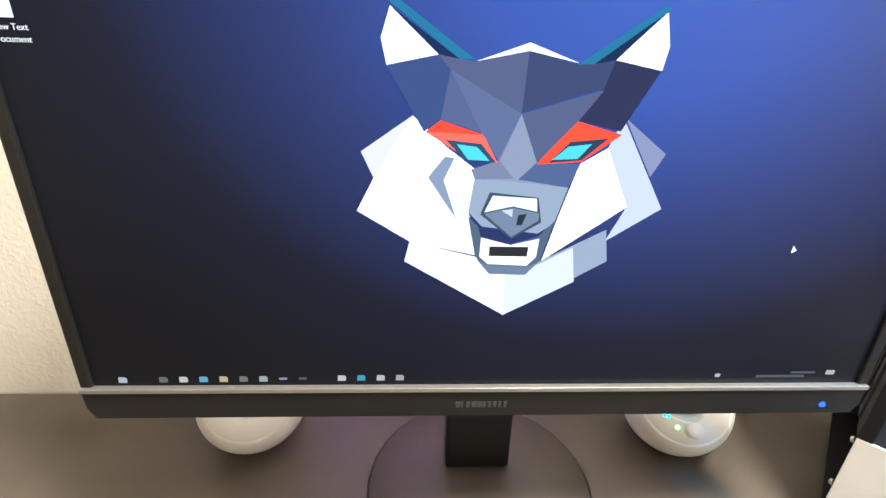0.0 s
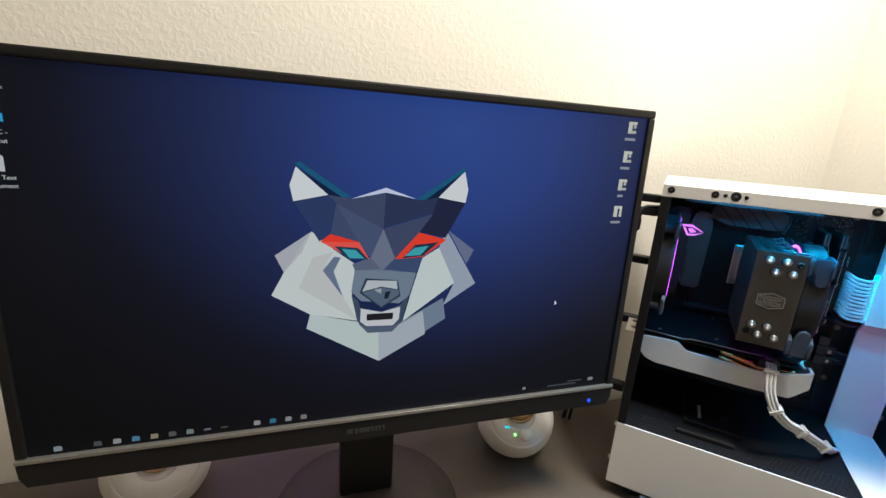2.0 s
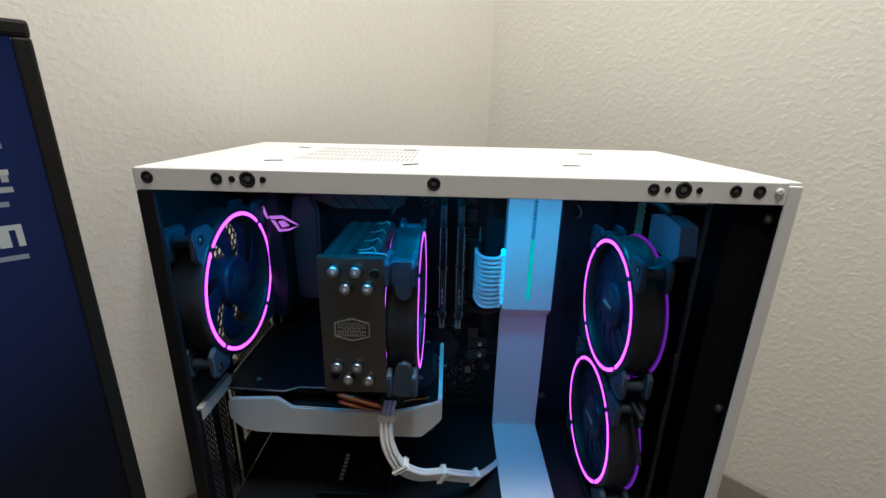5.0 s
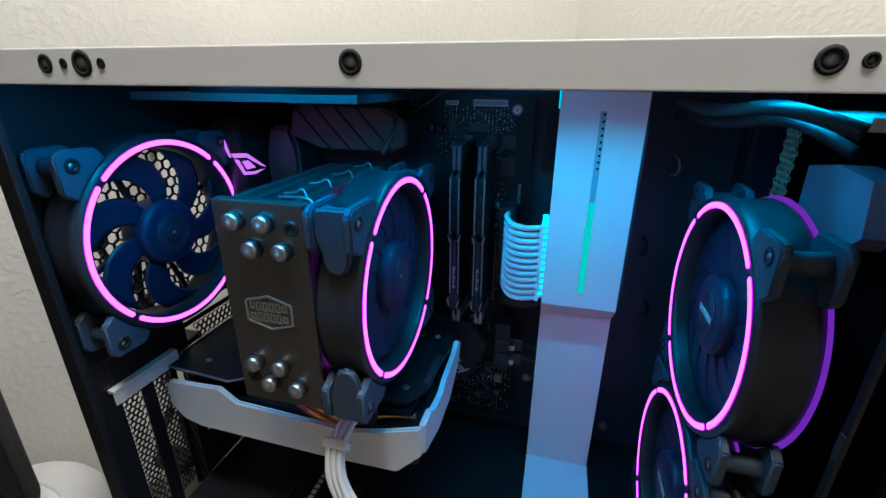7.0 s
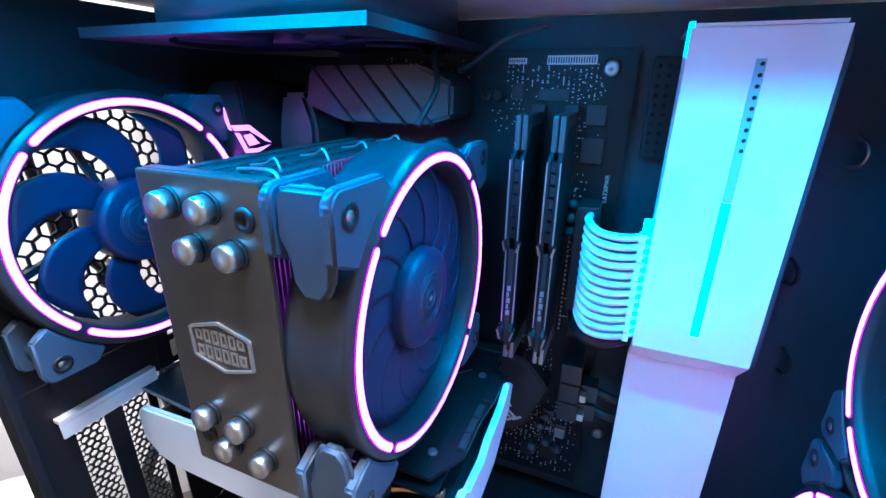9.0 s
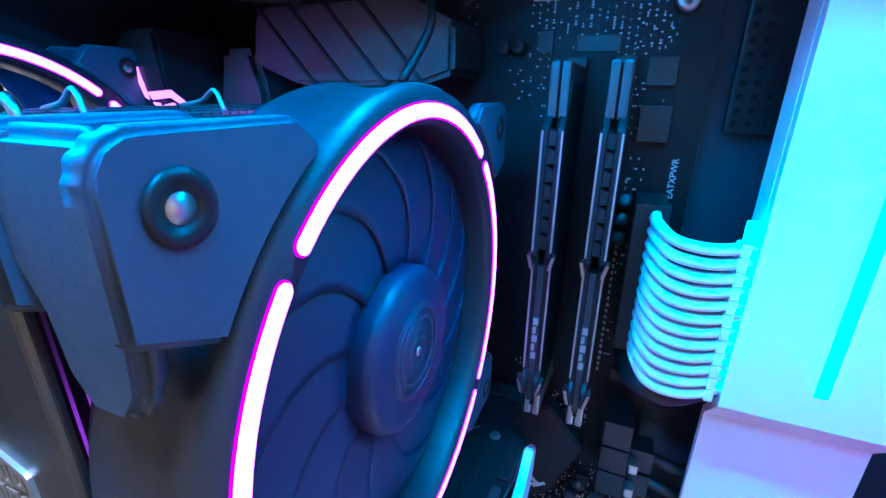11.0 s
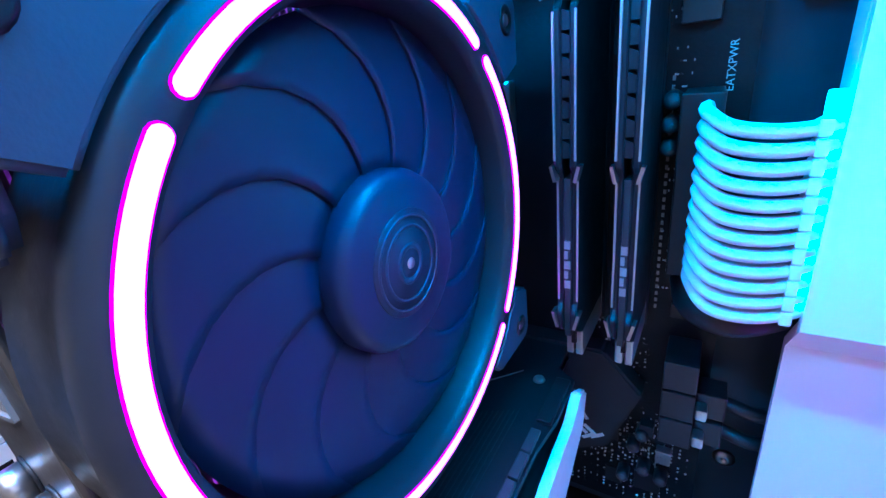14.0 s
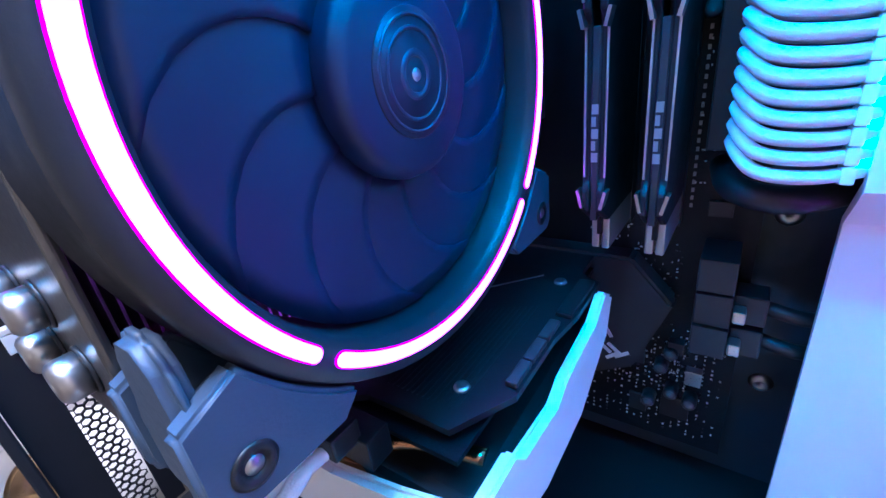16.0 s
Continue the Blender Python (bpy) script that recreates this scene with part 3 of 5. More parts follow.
def honeycomb(bm, keep, u0, u1, v0, v1, pitch, bar, m, thick):
    """A plate of hexagonal holes: keep(u, v) tells which cells stand."""
    r_out = pitch / math.sqrt(3)
    r_in = (pitch - bar) / math.sqrt(3)
    rows = int((v1 - v0) / (pitch * 0.866)) + 1
    cols = int((u1 - u0) / pitch) + 1
    for j in range(rows):
        for i in range(cols):
            u = u0 + (i + 0.5 * (j % 2)) * pitch
            v = v0 + j * pitch * 0.866
            if u > u1 or v > v1 or not keep(u, v):
                continue
            layers = []
            for r, w in ((r_out, thick), (r_in, thick), (r_in, 0.0)):
                layers.append([bm.verts.new(m @ Vector((u + r * math.sin(k * math.pi / 3), v + r * math.cos(k * math.pi / 3), w))) for k in range(6)])
            for a, b in zip(layers, layers[1:]):
                for k in range(6):
                    bm.faces.new((a[k], a[(k + 1) % 6], b[(k + 1) % 6], b[k]))
    bmesh.ops.remove_doubles(bm, verts=bm.verts, dist=0.00002)
    return bm


def holed_plate(bm, u0, u1, v0, v1, cu, cv, r, m, thick, seg=48):
    """A rectangle with one round hole."""
    inner, outer = [], []
    for k in range(seg):
        a = k * math.tau / seg
        c, s = math.cos(a), math.sin(a)
        f = min(((u1 - cu) / c if c > 1e-9 else (u0 - cu) / c if c < -1e-9 else 9), ((v1 - cv) / s if s > 1e-9 else (v0 - cv) / s if s < -1e-9 else 9))
        inner.append((cu + r * c, cv + r * s))
        outer.append((cu + f * c, cv + f * s))
    for i, (px, py) in enumerate(((u1, v1), (u0, v1), (u0, v0), (u1, v0))):
        a = math.atan2(py - cv, px - cu) % math.tau
        outer[round(a / math.tau * seg) % seg] = (px, py)
    li = [[bm.verts.new(m @ Vector((*p, w))) for p in ring] for ring, w in ((outer, 0), (outer, thick), (inner, thick), (inner, 0))]
    for q in range(4):
        a, b = li[q], li[(q + 1) % 4]
        for k in range(seg):
            bm.faces.new((a[k], a[(k + 1) % seg], b[(k + 1) % seg], b[k]))
    return bm


top = part("top_panel", box(B(), 0, CASE_L, 0.0022, CASE_D, CASE_T - 0.002, CASE_T, 0.0006), WHITE_STEEL, case, "white steel top panel")
flange = part("top_flange", box(B(), 0, 0.4185, 0.0, 0.002, 1.1755, CASE_T - 0.0002, 0.0005), WHITE_STEEL, case, "white flange with screw holes")
for x, r in ((0.009, 0.0036), (0.054, 0.0035), (0.064, 0.0019), (0.074, 0.0047), (0.084, 0.0019), (0.194, 0.0039), (0.334, 0.0035), (0.343, 0.0019), (0.353, 0.0047), (0.363, 0.0019), (0.386, 0.0035), (0.401, 0.0036)):
    bm = lathe(B(), [(r * 0.72, -0.0004), (r, -0.0008), (r * 1.12, 0.0002), (r * 0.72, 0.0006)], 20, m=pose(x, 0, 1.1838, 90, 0, 0))
    hole = part("screw_hole", bm, HOLE, flange)
    part("recess", lathe(B(), [(0, -0.0001), (r * 0.74, -0.0001), (r * 0.74, 0.0003), (0, 0.0003)], 16, m=pose(x, 0, 1.1838, 90, 0, 0)), HOLE, flange)
part("screw", lathe(B(), [(0, 0), (0.0028, 0), (0.0024, 0.0008), (0.0008, 0.001), (0, 0.0006)], 16, m=pose(0.4135, -0.0002, 1.1838, 90, 0, 0)), WHITE_STEEL, flange)
for x, y, a in ((0.072, 0.05, 20), (0.062, 0.155, -25), (0.175, 0.045, 35), (0.165, 0.152, -15), (0.297, 0.06, 0), (0.335, 0.155, 0)):
    part("slot", box(B(), -0.0065, 0.0065, -0.0015, 0.0015, 0, 0.0004, 0.0001, pose(x, y, CASE_T, 0, 0, a)), HOLE, top)
vent = B()
for i in range(26):
    for j in range(4):
        x, y = 0.083 + i * 0.0036, 0.062 + j * 0.027
        box(vent, x, x + 0.0014, y, y + 0.018, CASE_T, CASE_T + 0.0002)
part("vent_lines", vent, mat("vent_shadow", (0.45, 0.45, 0.45), 0.6), top, "fine vent slots", kind="stuff")
part("front_panel", box(B(), 0.4188, CASE_L, 0, CASE_D, CASE_B, CASE_T - 0.0022, 0.001), WHITE_STEEL, case, "white steel front panel")
part("front_liner", box(B(), 0.4175, 0.4186, 0.001, 0.2, CASE_B, 1.175), LINER, case)
for y0, y1 in ((0.148, 0.166), (0.004, 0.0075)):
    rail = part("fan_rail", box(B(), 0.3745, 0.376, y0, y1, SHROUD, 1.174), BLACK_STEEL, case, "black fan mounting rail")
    for z in (0.885, 0.93, 0.995, 1.01, 1.055, 1.115, 1.15):
        part("rail_slot", box(B(), 0.3741, 0.3745, (y0 + y1) / 2 - 0.0016, (y0 + y1) / 2 + 0.0016, z - 0.006, z + 0.006), HOLE, rail)
part("front_lip", box(B(), 0.3905, 0.4172, 0.004, 0.006, SHROUD + 0.001, 1.175, 0.0005), LINER, case, "black front lip")
for z in (1.165, 1.017):
    part("panel_clip", lathe(B(), [(0, 0), (0.0038, 0), (0.0032, 0.0016), (0, 0.0022)], 16, m=pose(0.413, 0.0038, z, 90, 0, 0)), BLACK_PLASTIC, case)
part("shroud_panel", box(B(), 0, CASE_L - 0.0005, 0, 0.0022, CASE_B, SHROUD, 0.0006), WHITE_STEEL, case, "white lower side panel")
shroud_top = part("shroud_top", box(B(), 0.002, 0.4172, 0.0026, TRAY, SHROUD - 0.0045, SHROUD - 0.0008), BLACK_STEEL, case, "black perforated power supply cover")
part("bottom_panel", box(B(), 0, CASE_L - 0.001, 0.0026, CASE_D, CASE_B, CASE_B + 0.002), BLACK_STEEL, case)
part("motherboard_tray", box(B(), 0.002, 0.4172, TRAY, TRAY + 0.002, CASE_B + 0.003, 1.187), BLUE_LIT_STEEL, case, "black motherboard tray")
part("far_side_panel", box(B(), 0, CASE_L - 0.001, CASE_D - 0.002, CASE_D - 0.0002, CASE_B, 1.1875), BLACK_STEEL, case)
for x, y in ((0.035, 0.03), (0.035, 0.175), (0.385, 0.03), (0.385, 0.175)):
    part("foot", lathe(B(), [(0, DESK_Z), (0.014, DESK_Z), (0.015, CASE_B), (0, CASE_B)], 24, m=Matrix.Translation((x, y, 0))), RUBBER, case)
perf = B()
for i in range(46):
    for j in range(7):
        if (i // 23 == 0 and 3 <= j <= 3) or (10 < i < 18 and j > 1):
            continue
        x, y = 0.03 + i * 0.005, 0.008 + j * 0.0055
        if x < 0.258:
            lathe(perf, [(0.0, SHROUD - 0.0009), (0.0015, SHROUD - 0.0009), (0.0013, SHROUD - 0.0002), (0.0, SHROUD - 0.0005)], 6, m=Matrix.Translation((x + 0.0025 * (j % 2), y, 0)))
part("perforation", perf, HOLE, shroud_top, "rows of small round holes", kind="stuff")
# rear wall
REARM = axes((0, 1, 0), (0, 0, 1), (1, 0, 0), (0, 0, 0))
RF = (0.0700, 1.0840)
part("rear_pillar", box(B(), 0.0, 0.011, 0.0, 0.0045, SHROUD + 0.0005, 1.175, 0.001), BLACK_STEEL, case, "black rear pillar")
part("rear_plate", holed_plate(B(), 0.005, 0.134, 1.012, 1.186, RF[0], RF[1], 0.0575, REARM, 0.0015), BLACK_STEEL, case)
part("fan_grille", honeycomb(B(), lambda u, v: (u - RF[0]) ** 2 + (v - RF[1]) ** 2 < 0.0585 ** 2, 0.010, 0.136, 1.022, 1.146, 0.0073, 0.0013, REARM, 0.0012), BLACK_STEEL, case, "black honeycomb fan grille")
part("io_plate", box(B(), 0.0, 0.0015, 0.1342, 0.2, 1.0, 1.186), BLACK_STEEL, case)
part("rear_plate", box(B(), 0.0, 0.0015, 0.0812, 0.2, SHROUD, 0.9), BLACK_STEEL, case)
for i in range(5):
    z = 0.902 + i * 0.0204
    sc = part("slot_cover", honeycomb(B(), lambda u, v: True, 0.092, 0.17, z + 0.004, z + 0.0148, 0.0052, 0.0013, REARM, 0.0012), BLACK_STEEL, case, "vented black slot cover")
    part("rim", box(B(), 0.0, 0.0012, 0.0815, 0.178, z + 0.0165, z + 0.0204), BLACK_STEEL, sc)
part("rear_plate", box(B(), 0.0, 0.0015, 0.179, 0.2, 0.9005, 0.9995), BLACK_STEEL, case)
part("rear_rib", box(B(), 0.0, 0.0015, 0.072, 0.081, SHROUD, 1.0115), BLACK_STEEL, case)
part("rear_rib", box(B(), 0.0, 0.0015, 0.005, 0.0205, SHROUD, 1.0115), BLACK_STEEL, case)
part("rear_rib", box(B(), 0.0, 0.0015, 0.0207, 0.0718, 0.985, 1.0115), BLACK_STEEL, case)
for y in (0.0195, 0.0435):
    sc = part("slot_cover", honeycomb(B(), lambda u, v: True, y + 0.0045, y + 0.0165, 0.872, 0.9785, 0.0042, 0.0009, REARM, 0.0012), BLACK_STEEL, case, "vented vertical slot cover")
    part("rim", box(box(box(B(), 0, 0.0013, y - 0.0015, y + 0.0035, 0.8625, 0.985), 0, 0.0013, y + 0.018, y + 0.0225, 0.8625, 0.985), 0, 0.0013, y + 0.0035, y + 0.018, 0.9805, 0.985), BLACK_STEEL, sc)
br = part("slot_bracket", box(B(), -0.012, 0.0065, 0.0165, 0.0665, 0.9895, 0.992, 0.0004), BRIGHT_STEEL, case, "bare metal slot bracket")
part("slot_bracket", box(B(), 0.0052, 0.0065, 0.0165, 0.0665, 0.981, 0.9893, 0.0003), BRIGHT_STEEL, case)
for y in (0.034, 0.058):
    part("screw", lathe(B(), [(0, 0.992), (0.0036, 0.992), (0.003, 0.994), (0.0012, 0.9944), (0, 0.9935)], 18, m=Matrix.Translation((-0.003, y - 0.002, 0))), NICKEL, br)

for z in (0.856, 0.802):
    part("rear_screw", lathe(B(), [(0, 0), (0.0034, 0), (0.003, 0.002), (0.0012, 0.0028), (0, 0.0024)], 18, m=pose(-0.0002, 0.006, z, 0, -90, 0)), TIN, case, "bright rear screw")
# cable bar
BL, BR = 0.264, 0.3205
bm = B()
side = [(0.148, 1.1735), (0.148, 1.0255), (0.1625, 1.0115), (0.1645, SHROUD - 0.0005), (0.1665, SHROUD - 0.0005), (0.1665, 1.012), (0.152, 1.027), (0.152, 1.1735)]
prism(bm, side, axes((0, 1, 0), (0, 0, 1), (1, 0, 0), (BL, 0, 0)), BR - BL - 0.0045)
bar = part("cable_bar", bm, WHITE_STEEL, case, "white vertical cable cover bar")
# dark sheets stand in for the shaded recess at the bar's right
part("bar_edge", prism(B(), [(0.148, 1.166), (0.148, 1.0255), (0.199, 1.0255), (0.199, 1.1735), (0.155, 1.1735)], axes((0, 1, 0), (0, 0, 1), (1, 0, 0), (BR - 0.0043, 0, 0)), 0.0015), BLUE_LIT_STEEL, bar, "dark sheet for the shaded recess beside the bar")
part("bar_edge", prism(B(), [(0.164, 1.011), (0.165, SHROUD), (0.199, SHROUD), (0.199, 1.025), (0.152, 1.025)], axes((0, 1, 0), (0, 0, 1), (1, 0, 0), (BR - 0.0085, 0, 0)), 0.0015), BLUE_LIT_STEEL, bar)
part("bar_edge", box(B(), BL, BL + 0.0015, 0.1535, 0.166, 1.03, 1.173), WHITE_STEEL, bar)
part("bar_cap", box(B(), BL, BR - 0.006, 0.1485, 0.199, 1.1738, 1.1752), WHITE_STEEL, bar)
part("bar_foot", box(B(), BL, BR - 0.004, 0.003, 0.1655, SHROUD - 0.0005, SHROUD + 0.001, 0.0003), WHITE_STEEL, bar, "white strip across the cover")
# slot in the bar, lit from behind
part("light_slot", box(B(), 0.2885, 0.2922, 0.1472, 0.1479, 1.0375, 1.104, 0.0003), glow("slot_light", (0.0, 0.95, 0.74), 1.1), bar, "glowing cyan slot")
part("slot", box(B(), 0.2885, 0.2922, 0.1474, 0.1479, 1.1045, 1.162, 0.0003), mat("slot_inside", (0.25, 0.45, 0.5), 0.5), bar, "upper slot with round holes")
for i in range(9):
    part("slot_hole", lathe(B(), [(0, 0), (0.00085, 0), (0.0007, 0.0003), (0, 0.0004)], 10, m=pose(0.2909, 0.1474, 1.1265 + i * 0.0042, 90, 0, 0)), HOLE, bar)
# upper bar edge; the cyan light falling on it is put in as glow
part("bar_hook", box(B(), BL - 0.001, BL + 0.0012, 0.1485, 0.1535, 1.163, 1.176, 0.0003), CYAN_GLOW, bar, "edge of the bar, cyan light put in as glow")
emb = B()
for i in range(4):
    for sgn in (-1, 1):
        box(emb, -0.0055, 0.0055, -0.0003, 0, -0.0006, 0.0006, 0, pose(0.289, 0.1641, 0.975 - i * 0.011, 0, sgn * (24 if i % 2 else 6), 0))
part("embossed_mark", emb, WHITE_STEEL, bar, "embossed maker mark")
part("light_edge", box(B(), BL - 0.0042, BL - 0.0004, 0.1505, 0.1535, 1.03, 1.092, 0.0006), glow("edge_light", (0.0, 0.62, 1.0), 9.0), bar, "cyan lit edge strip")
# light strip under the top
ls = thing("light_strip", (0.28, 0.075, 1.1865), "cyan light strip under the case top", "light strip")
part("housing", box(B(), 0.172, 0.388, 0.069, 0.081, 1.1868, 1.1879), BLACK_PLASTIC, ls)
part("diffuser", box(B(), 0.175, 0.385, 0.071, 0.079, 1.1855, 1.1866, 0.0003), glow("strip_light", (0.0, 0.55, 1.0), 1.2), ls)
part("housing", box(B(), 0.048, 0.212, 0.0035, 0.0145, 1.1868, 1.1879), BLACK_PLASTIC, ls)
part("diffuser", box(B(), 0.05, 0.21, 0.0055, 0.0125, 1.1855, 1.1866, 0.0003), bpy.data.materials["strip_light"], ls)
# tray details
for x, z, h in ((0.347, 1.123, 0.007), (0.345, 1.007, 0.007), (0.336, 1.06, 0.007)):
    part("cable_hook", tube(B(), smooth_path([(x, 0.2, z - h), (x + 0.001, 0.192, z - h * 0.7), (x + 0.002, 0.19, z), (x + 0.001, 0.192, z + h * 0.7), (x, 0.2, z + h)], 5), 0.0011, 8), TIN if z > 1.1 else BLACK_STEEL, case)
pt = part("cable_grommet_cover", box(B(), 0.2535, 0.2865, 0.1905, 0.194, 1.1155, 1.166, 0.0012), BLACK_STEEL, case, "dark perforated cover plate")
ph = B()
for i in range(7):
    for j in range(10):
        lathe(ph, [(0, 0), (0.0011, 0), (0.0009, 0.0003), (0, 0.0003)], 8, m=pose(0.2565 + i * 0.0046, 0.1904, 1.119 + j * 0.0047, 90, 0, 0))
part("perforation", ph, HOLE, pt, kind="stuff")
for x, z in ((0.257, 0.92), (0.2545, 1.0), (0.234, 1.16), (0.33, 0.88)):
    part("standoff_screw", lathe(B(), [(0, 0), (0.0048, 0), (0.004, 0.0012), (0.0026, 0.0022), (0.0012, 0.0018), (0, 0.001)], 18, m=pose(x, 0.1998 if x > 0.25 else 0.184, z, 90, 0, 0)), NICKEL, case)
mv = B()
honeycomb(mv, lambda u, v: True, 0.100, 0.113, 1.122, 1.166, 0.0036, 0.0012, axes((0, 1, 0), (0, 0, 1), (-1, 0, 0), (0.3768, 0, 0)), 0.0008)
# warm light coming through the vent holes is put into the mesh's gold colour
part("mesh_vent", mv, mat("warm_lit_mesh", (0.62, 0.52, 0.36), 0.35, 0.8), case, "narrow mesh vent, warm light put into its colour")


# ---- fans ----
FAN_Y = axes((0, 1, 0), (0, 0, 1), (1, 0, 0), (0, 0, 0))     # faces the front of the case
FAN_R = axes((0, -1, 0), (0, 0, 1), (-1, 0, 0), (0, 0, 0))   # faces the rear


def blade_mesh(a0, span, r0, r1, z0, z1):
    bm = B()
    nu, nv = 7, 7
    grid = []
    for side in (0, 1):
        g = []
        for i in range(nu + 1):
            row = []
            u = i / nu
            for j in range(nv + 1):
                v = j / nv
                r = r0 + (r1 - r0) * u
                a = a0 + span * (v - 0.5) + 0.55 * u * u
                z = z0 + (z1 - z0) * (v + 0.12 * math.sin(math.pi * v)) * (0.75 + 0.25 * (1 - u)) - side * 0.0012
                row.append(bm.verts.new((r * math.cos(a), r * math.sin(a), z)))
            g.append(row)
        grid.append(g)
    for g in grid:
        for i in range(nu):
            for j in range(nv):
                bm.faces.new((g[i][j], g[i][j + 1], g[i + 1][j + 1], g[i + 1][j])).smooth = True
    a, b = grid
    for i in range(nu):
        for j in (0, nv):
            bm.faces.new((a[i][j], a[i + 1][j], b[i + 1][j], b[i][j]))
    for j in range(nv):
        for i in (0, nu):
            bm.faces.new((a[i][j], a[i][j + 1], b[i][j + 1], b[i][j]))
    return bm


def arc_bar(r0, r1, z0, z1, a0, a1, seg=28):
    """A rounded ring segment with round ends."""
    bm = B()
    h = (r1 - r0) / 2
    rm = (r0 + r1) / 2
    lo, hi = [], []
    path = []
    for i in range(seg + 1):
        a = a0 + (a1 - a0) * i / seg
        path.append((rm + h, a))
    for k in range(1, 6):
        t = k * math.pi / 6
        path.append((rm + h * math.cos(t), a1 + h * math.sin(t) / rm))
    for i in range(seg + 1):
        a = a1 + (a0 - a1) * i / seg
        path.append((rm - h, a))
    for k in range(1, 6):
        t = k * math.pi / 6
        path.append((rm - h * math.cos(t), a0 - h * math.sin(t) / rm))
    n = len(path)
    for r, a in path:
        lo.append(bm.verts.new((r * math.cos(a), r * math.sin(a), z0)))
        hi.append(bm.verts.new((r * math.cos(a), r * math.sin(a), z1)))
    for i in range(n):
        bm.faces.new((lo[i], lo[(i + 1) % n], hi[(i + 1) % n], hi[i]))
    # caps as strips between the outer and the inner edge
    for ring in (lo, hi):
        half = n // 2
        for i in range(half):
            a, b = i, n - 1 - i
            if (a + 1) % n == b:
                break
            q = [ring[a], ring[a + 1], ring[b - 1], ring[b]]
            if len(set(q)) == 4:
                bm.faces.new(q)
            elif len(set(q)) == 3:
                bm.faces.new(list(dict.fromkeys(q)))
    return bm


def case_fan(m, label, back_ring=True, mark=False, gap=0.06, blades=13, span=0.56, turn=0.0, ring_turn=0.0, reach=(0.0605, 0.0605), back=None):
    f = thing("case_fan", m, label, "fan", "ring-lit fans")
    part("frame", lathe(B(), [(0.0552, 0.0), (0.0618, 0.0), (0.0632, 0.003), (0.0622, 0.008), (0.0622, 0.017), (0.0634, 0.0225), (0.0622, 0.0250), (0.0555, 0.0250), (0.0545, 0.0215), (0.0545, 0.004)], 72), FAN_PLASTIC, f, local=True)
    for k in range(4):
        a = math.radians(45 + 90 * k)
        rm = pose(0, 0, 0, 0, 0, 90 * k)
        # corner of the square frame outside the round barrel
        shape = [(0.0635 * math.cos(t), 0.0635 * math.sin(t)) for t in (math.radians(32 + 3.715 * i) for i in range(8))]
        rx, ry = reach if k % 2 == 0 else reach[::-1]
        shape += [(0.0385, ry), (rx - 0.0055, ry)] + [(rx - 0.005 + 0.005 * math.sin(t), ry - 0.005 + 0.005 * math.cos(t)) for t in (0.3, 0.8, 1.3)] + [(rx, ry - 0.0055), (rx, 0.0385)]
        for z0 in (0.0, 0.0205):
            c = prism(B(), shape, rm @ Matrix.Translation((0, 0, z0)), 0.0045)
            bmesh.ops.recalc_face_normals(c, faces=c.faces)
            bmesh.ops.bevel(c, geom=c.edges[:], offset=0.0019, segments=4, affect="EDGES", clamp_overlap=True)
            for q in c.faces:
                q.smooth = q.calc_area() < 1.5e-5
            pad = part("corner_pad", c, RUBBER, f, "grey rubber corner pad", local=True)
            top_z = z0 + 0.0045 if z0 else 0.0
            at = rm @ Matrix.Translation((rx - 0.008, ry - 0.0078, 0))
            part("pad_hole", lathe(B(), [(0.0018, top_z - 0.0006), (0.0036, top_z - 0.0006), (0.0041, top_z + 0.0003), (0.0033, top_z + 0.0006), (0.0018, top_z + 0.0001)], 22, m=at), BLACK_PLASTIC, pad, local=True)
            part("screw", lathe(B(), [(0, top_z - 0.0005), (0.0019, top_z - 0.0005), (0.0016, top_z + 0.0002), (0, top_z + 0.0004)], 14, m=at), NICKEL, pad, local=True)
        part("corner_post", lathe(B(), [(0, 0.0046), (0.0058, 0.0046), (0.0048, 0.0078), (0.0046, 0.0172), (0.0058, 0.0204), (0, 0.0204)], 20, m=rm @ Matrix.Translation((0.0505, 0.0505, 0))), RUBBER, f, local=True)
        a += math.radians(ring_turn)
        for z0, z1, on in ((0.0247, 0.0256, True), (-0.0004, 0.0002, back_ring)):
            if not on:
                continue
            wide = 0.0048 if z0 < 0 and back is not None else 0.0
            e = part("light_ring", arc_bar(0.0562 + wide, 0.0597 + wide, z0, z1 - 0.0003 if z0 > 0 else z1, a + gap, a + math.pi / 2 - gap), RING_EDGE, f, "glowing purple ring segment", local=True)
            if z0 < 0 and back is not None:
                e.data.materials[0] = back
            part("diffuser", arc_bar(0.0565, 0.0594, z0, z1, a + gap, a + math.pi / 2 - gap) if z0 > 0 else arc_bar(0.0565 + wide, 0.0594 + wide, z0 - 0.0003, z1, a + gap, a + math.pi / 2 - gap), back if z0 < 0 and back is not None else RING_CORE, e, local=True)
    hub = part("hub", lathe(B(), [(0, 0.003), (0.0205, 0.003), (0.0215, 0.006), (0.0215, 0.019), (0.0205, 0.0212), (0.0185, 0.0222), (0, 0.0224)], 40), BLADE, f, local=True)
    part("hub_sticker", lathe(B(), [(0, 0.0222), (0.0128, 0.0222), (0.0126, 0.0226), (0, 0.0227)], 40), HUB_RING, hub, local=True)
    for r, w in ((0.0042, 0.0009), (0.0088, 0.0005), (0.0112, 0.0004)):
        part("hub_ring", lathe(B(), [(r - w, 0.0224), (r + w, 0.0224), (r + w * 0.7, 0.0229), (r - w * 0.7, 0.0229)], 36), HUB_LINE, hub, local=True)
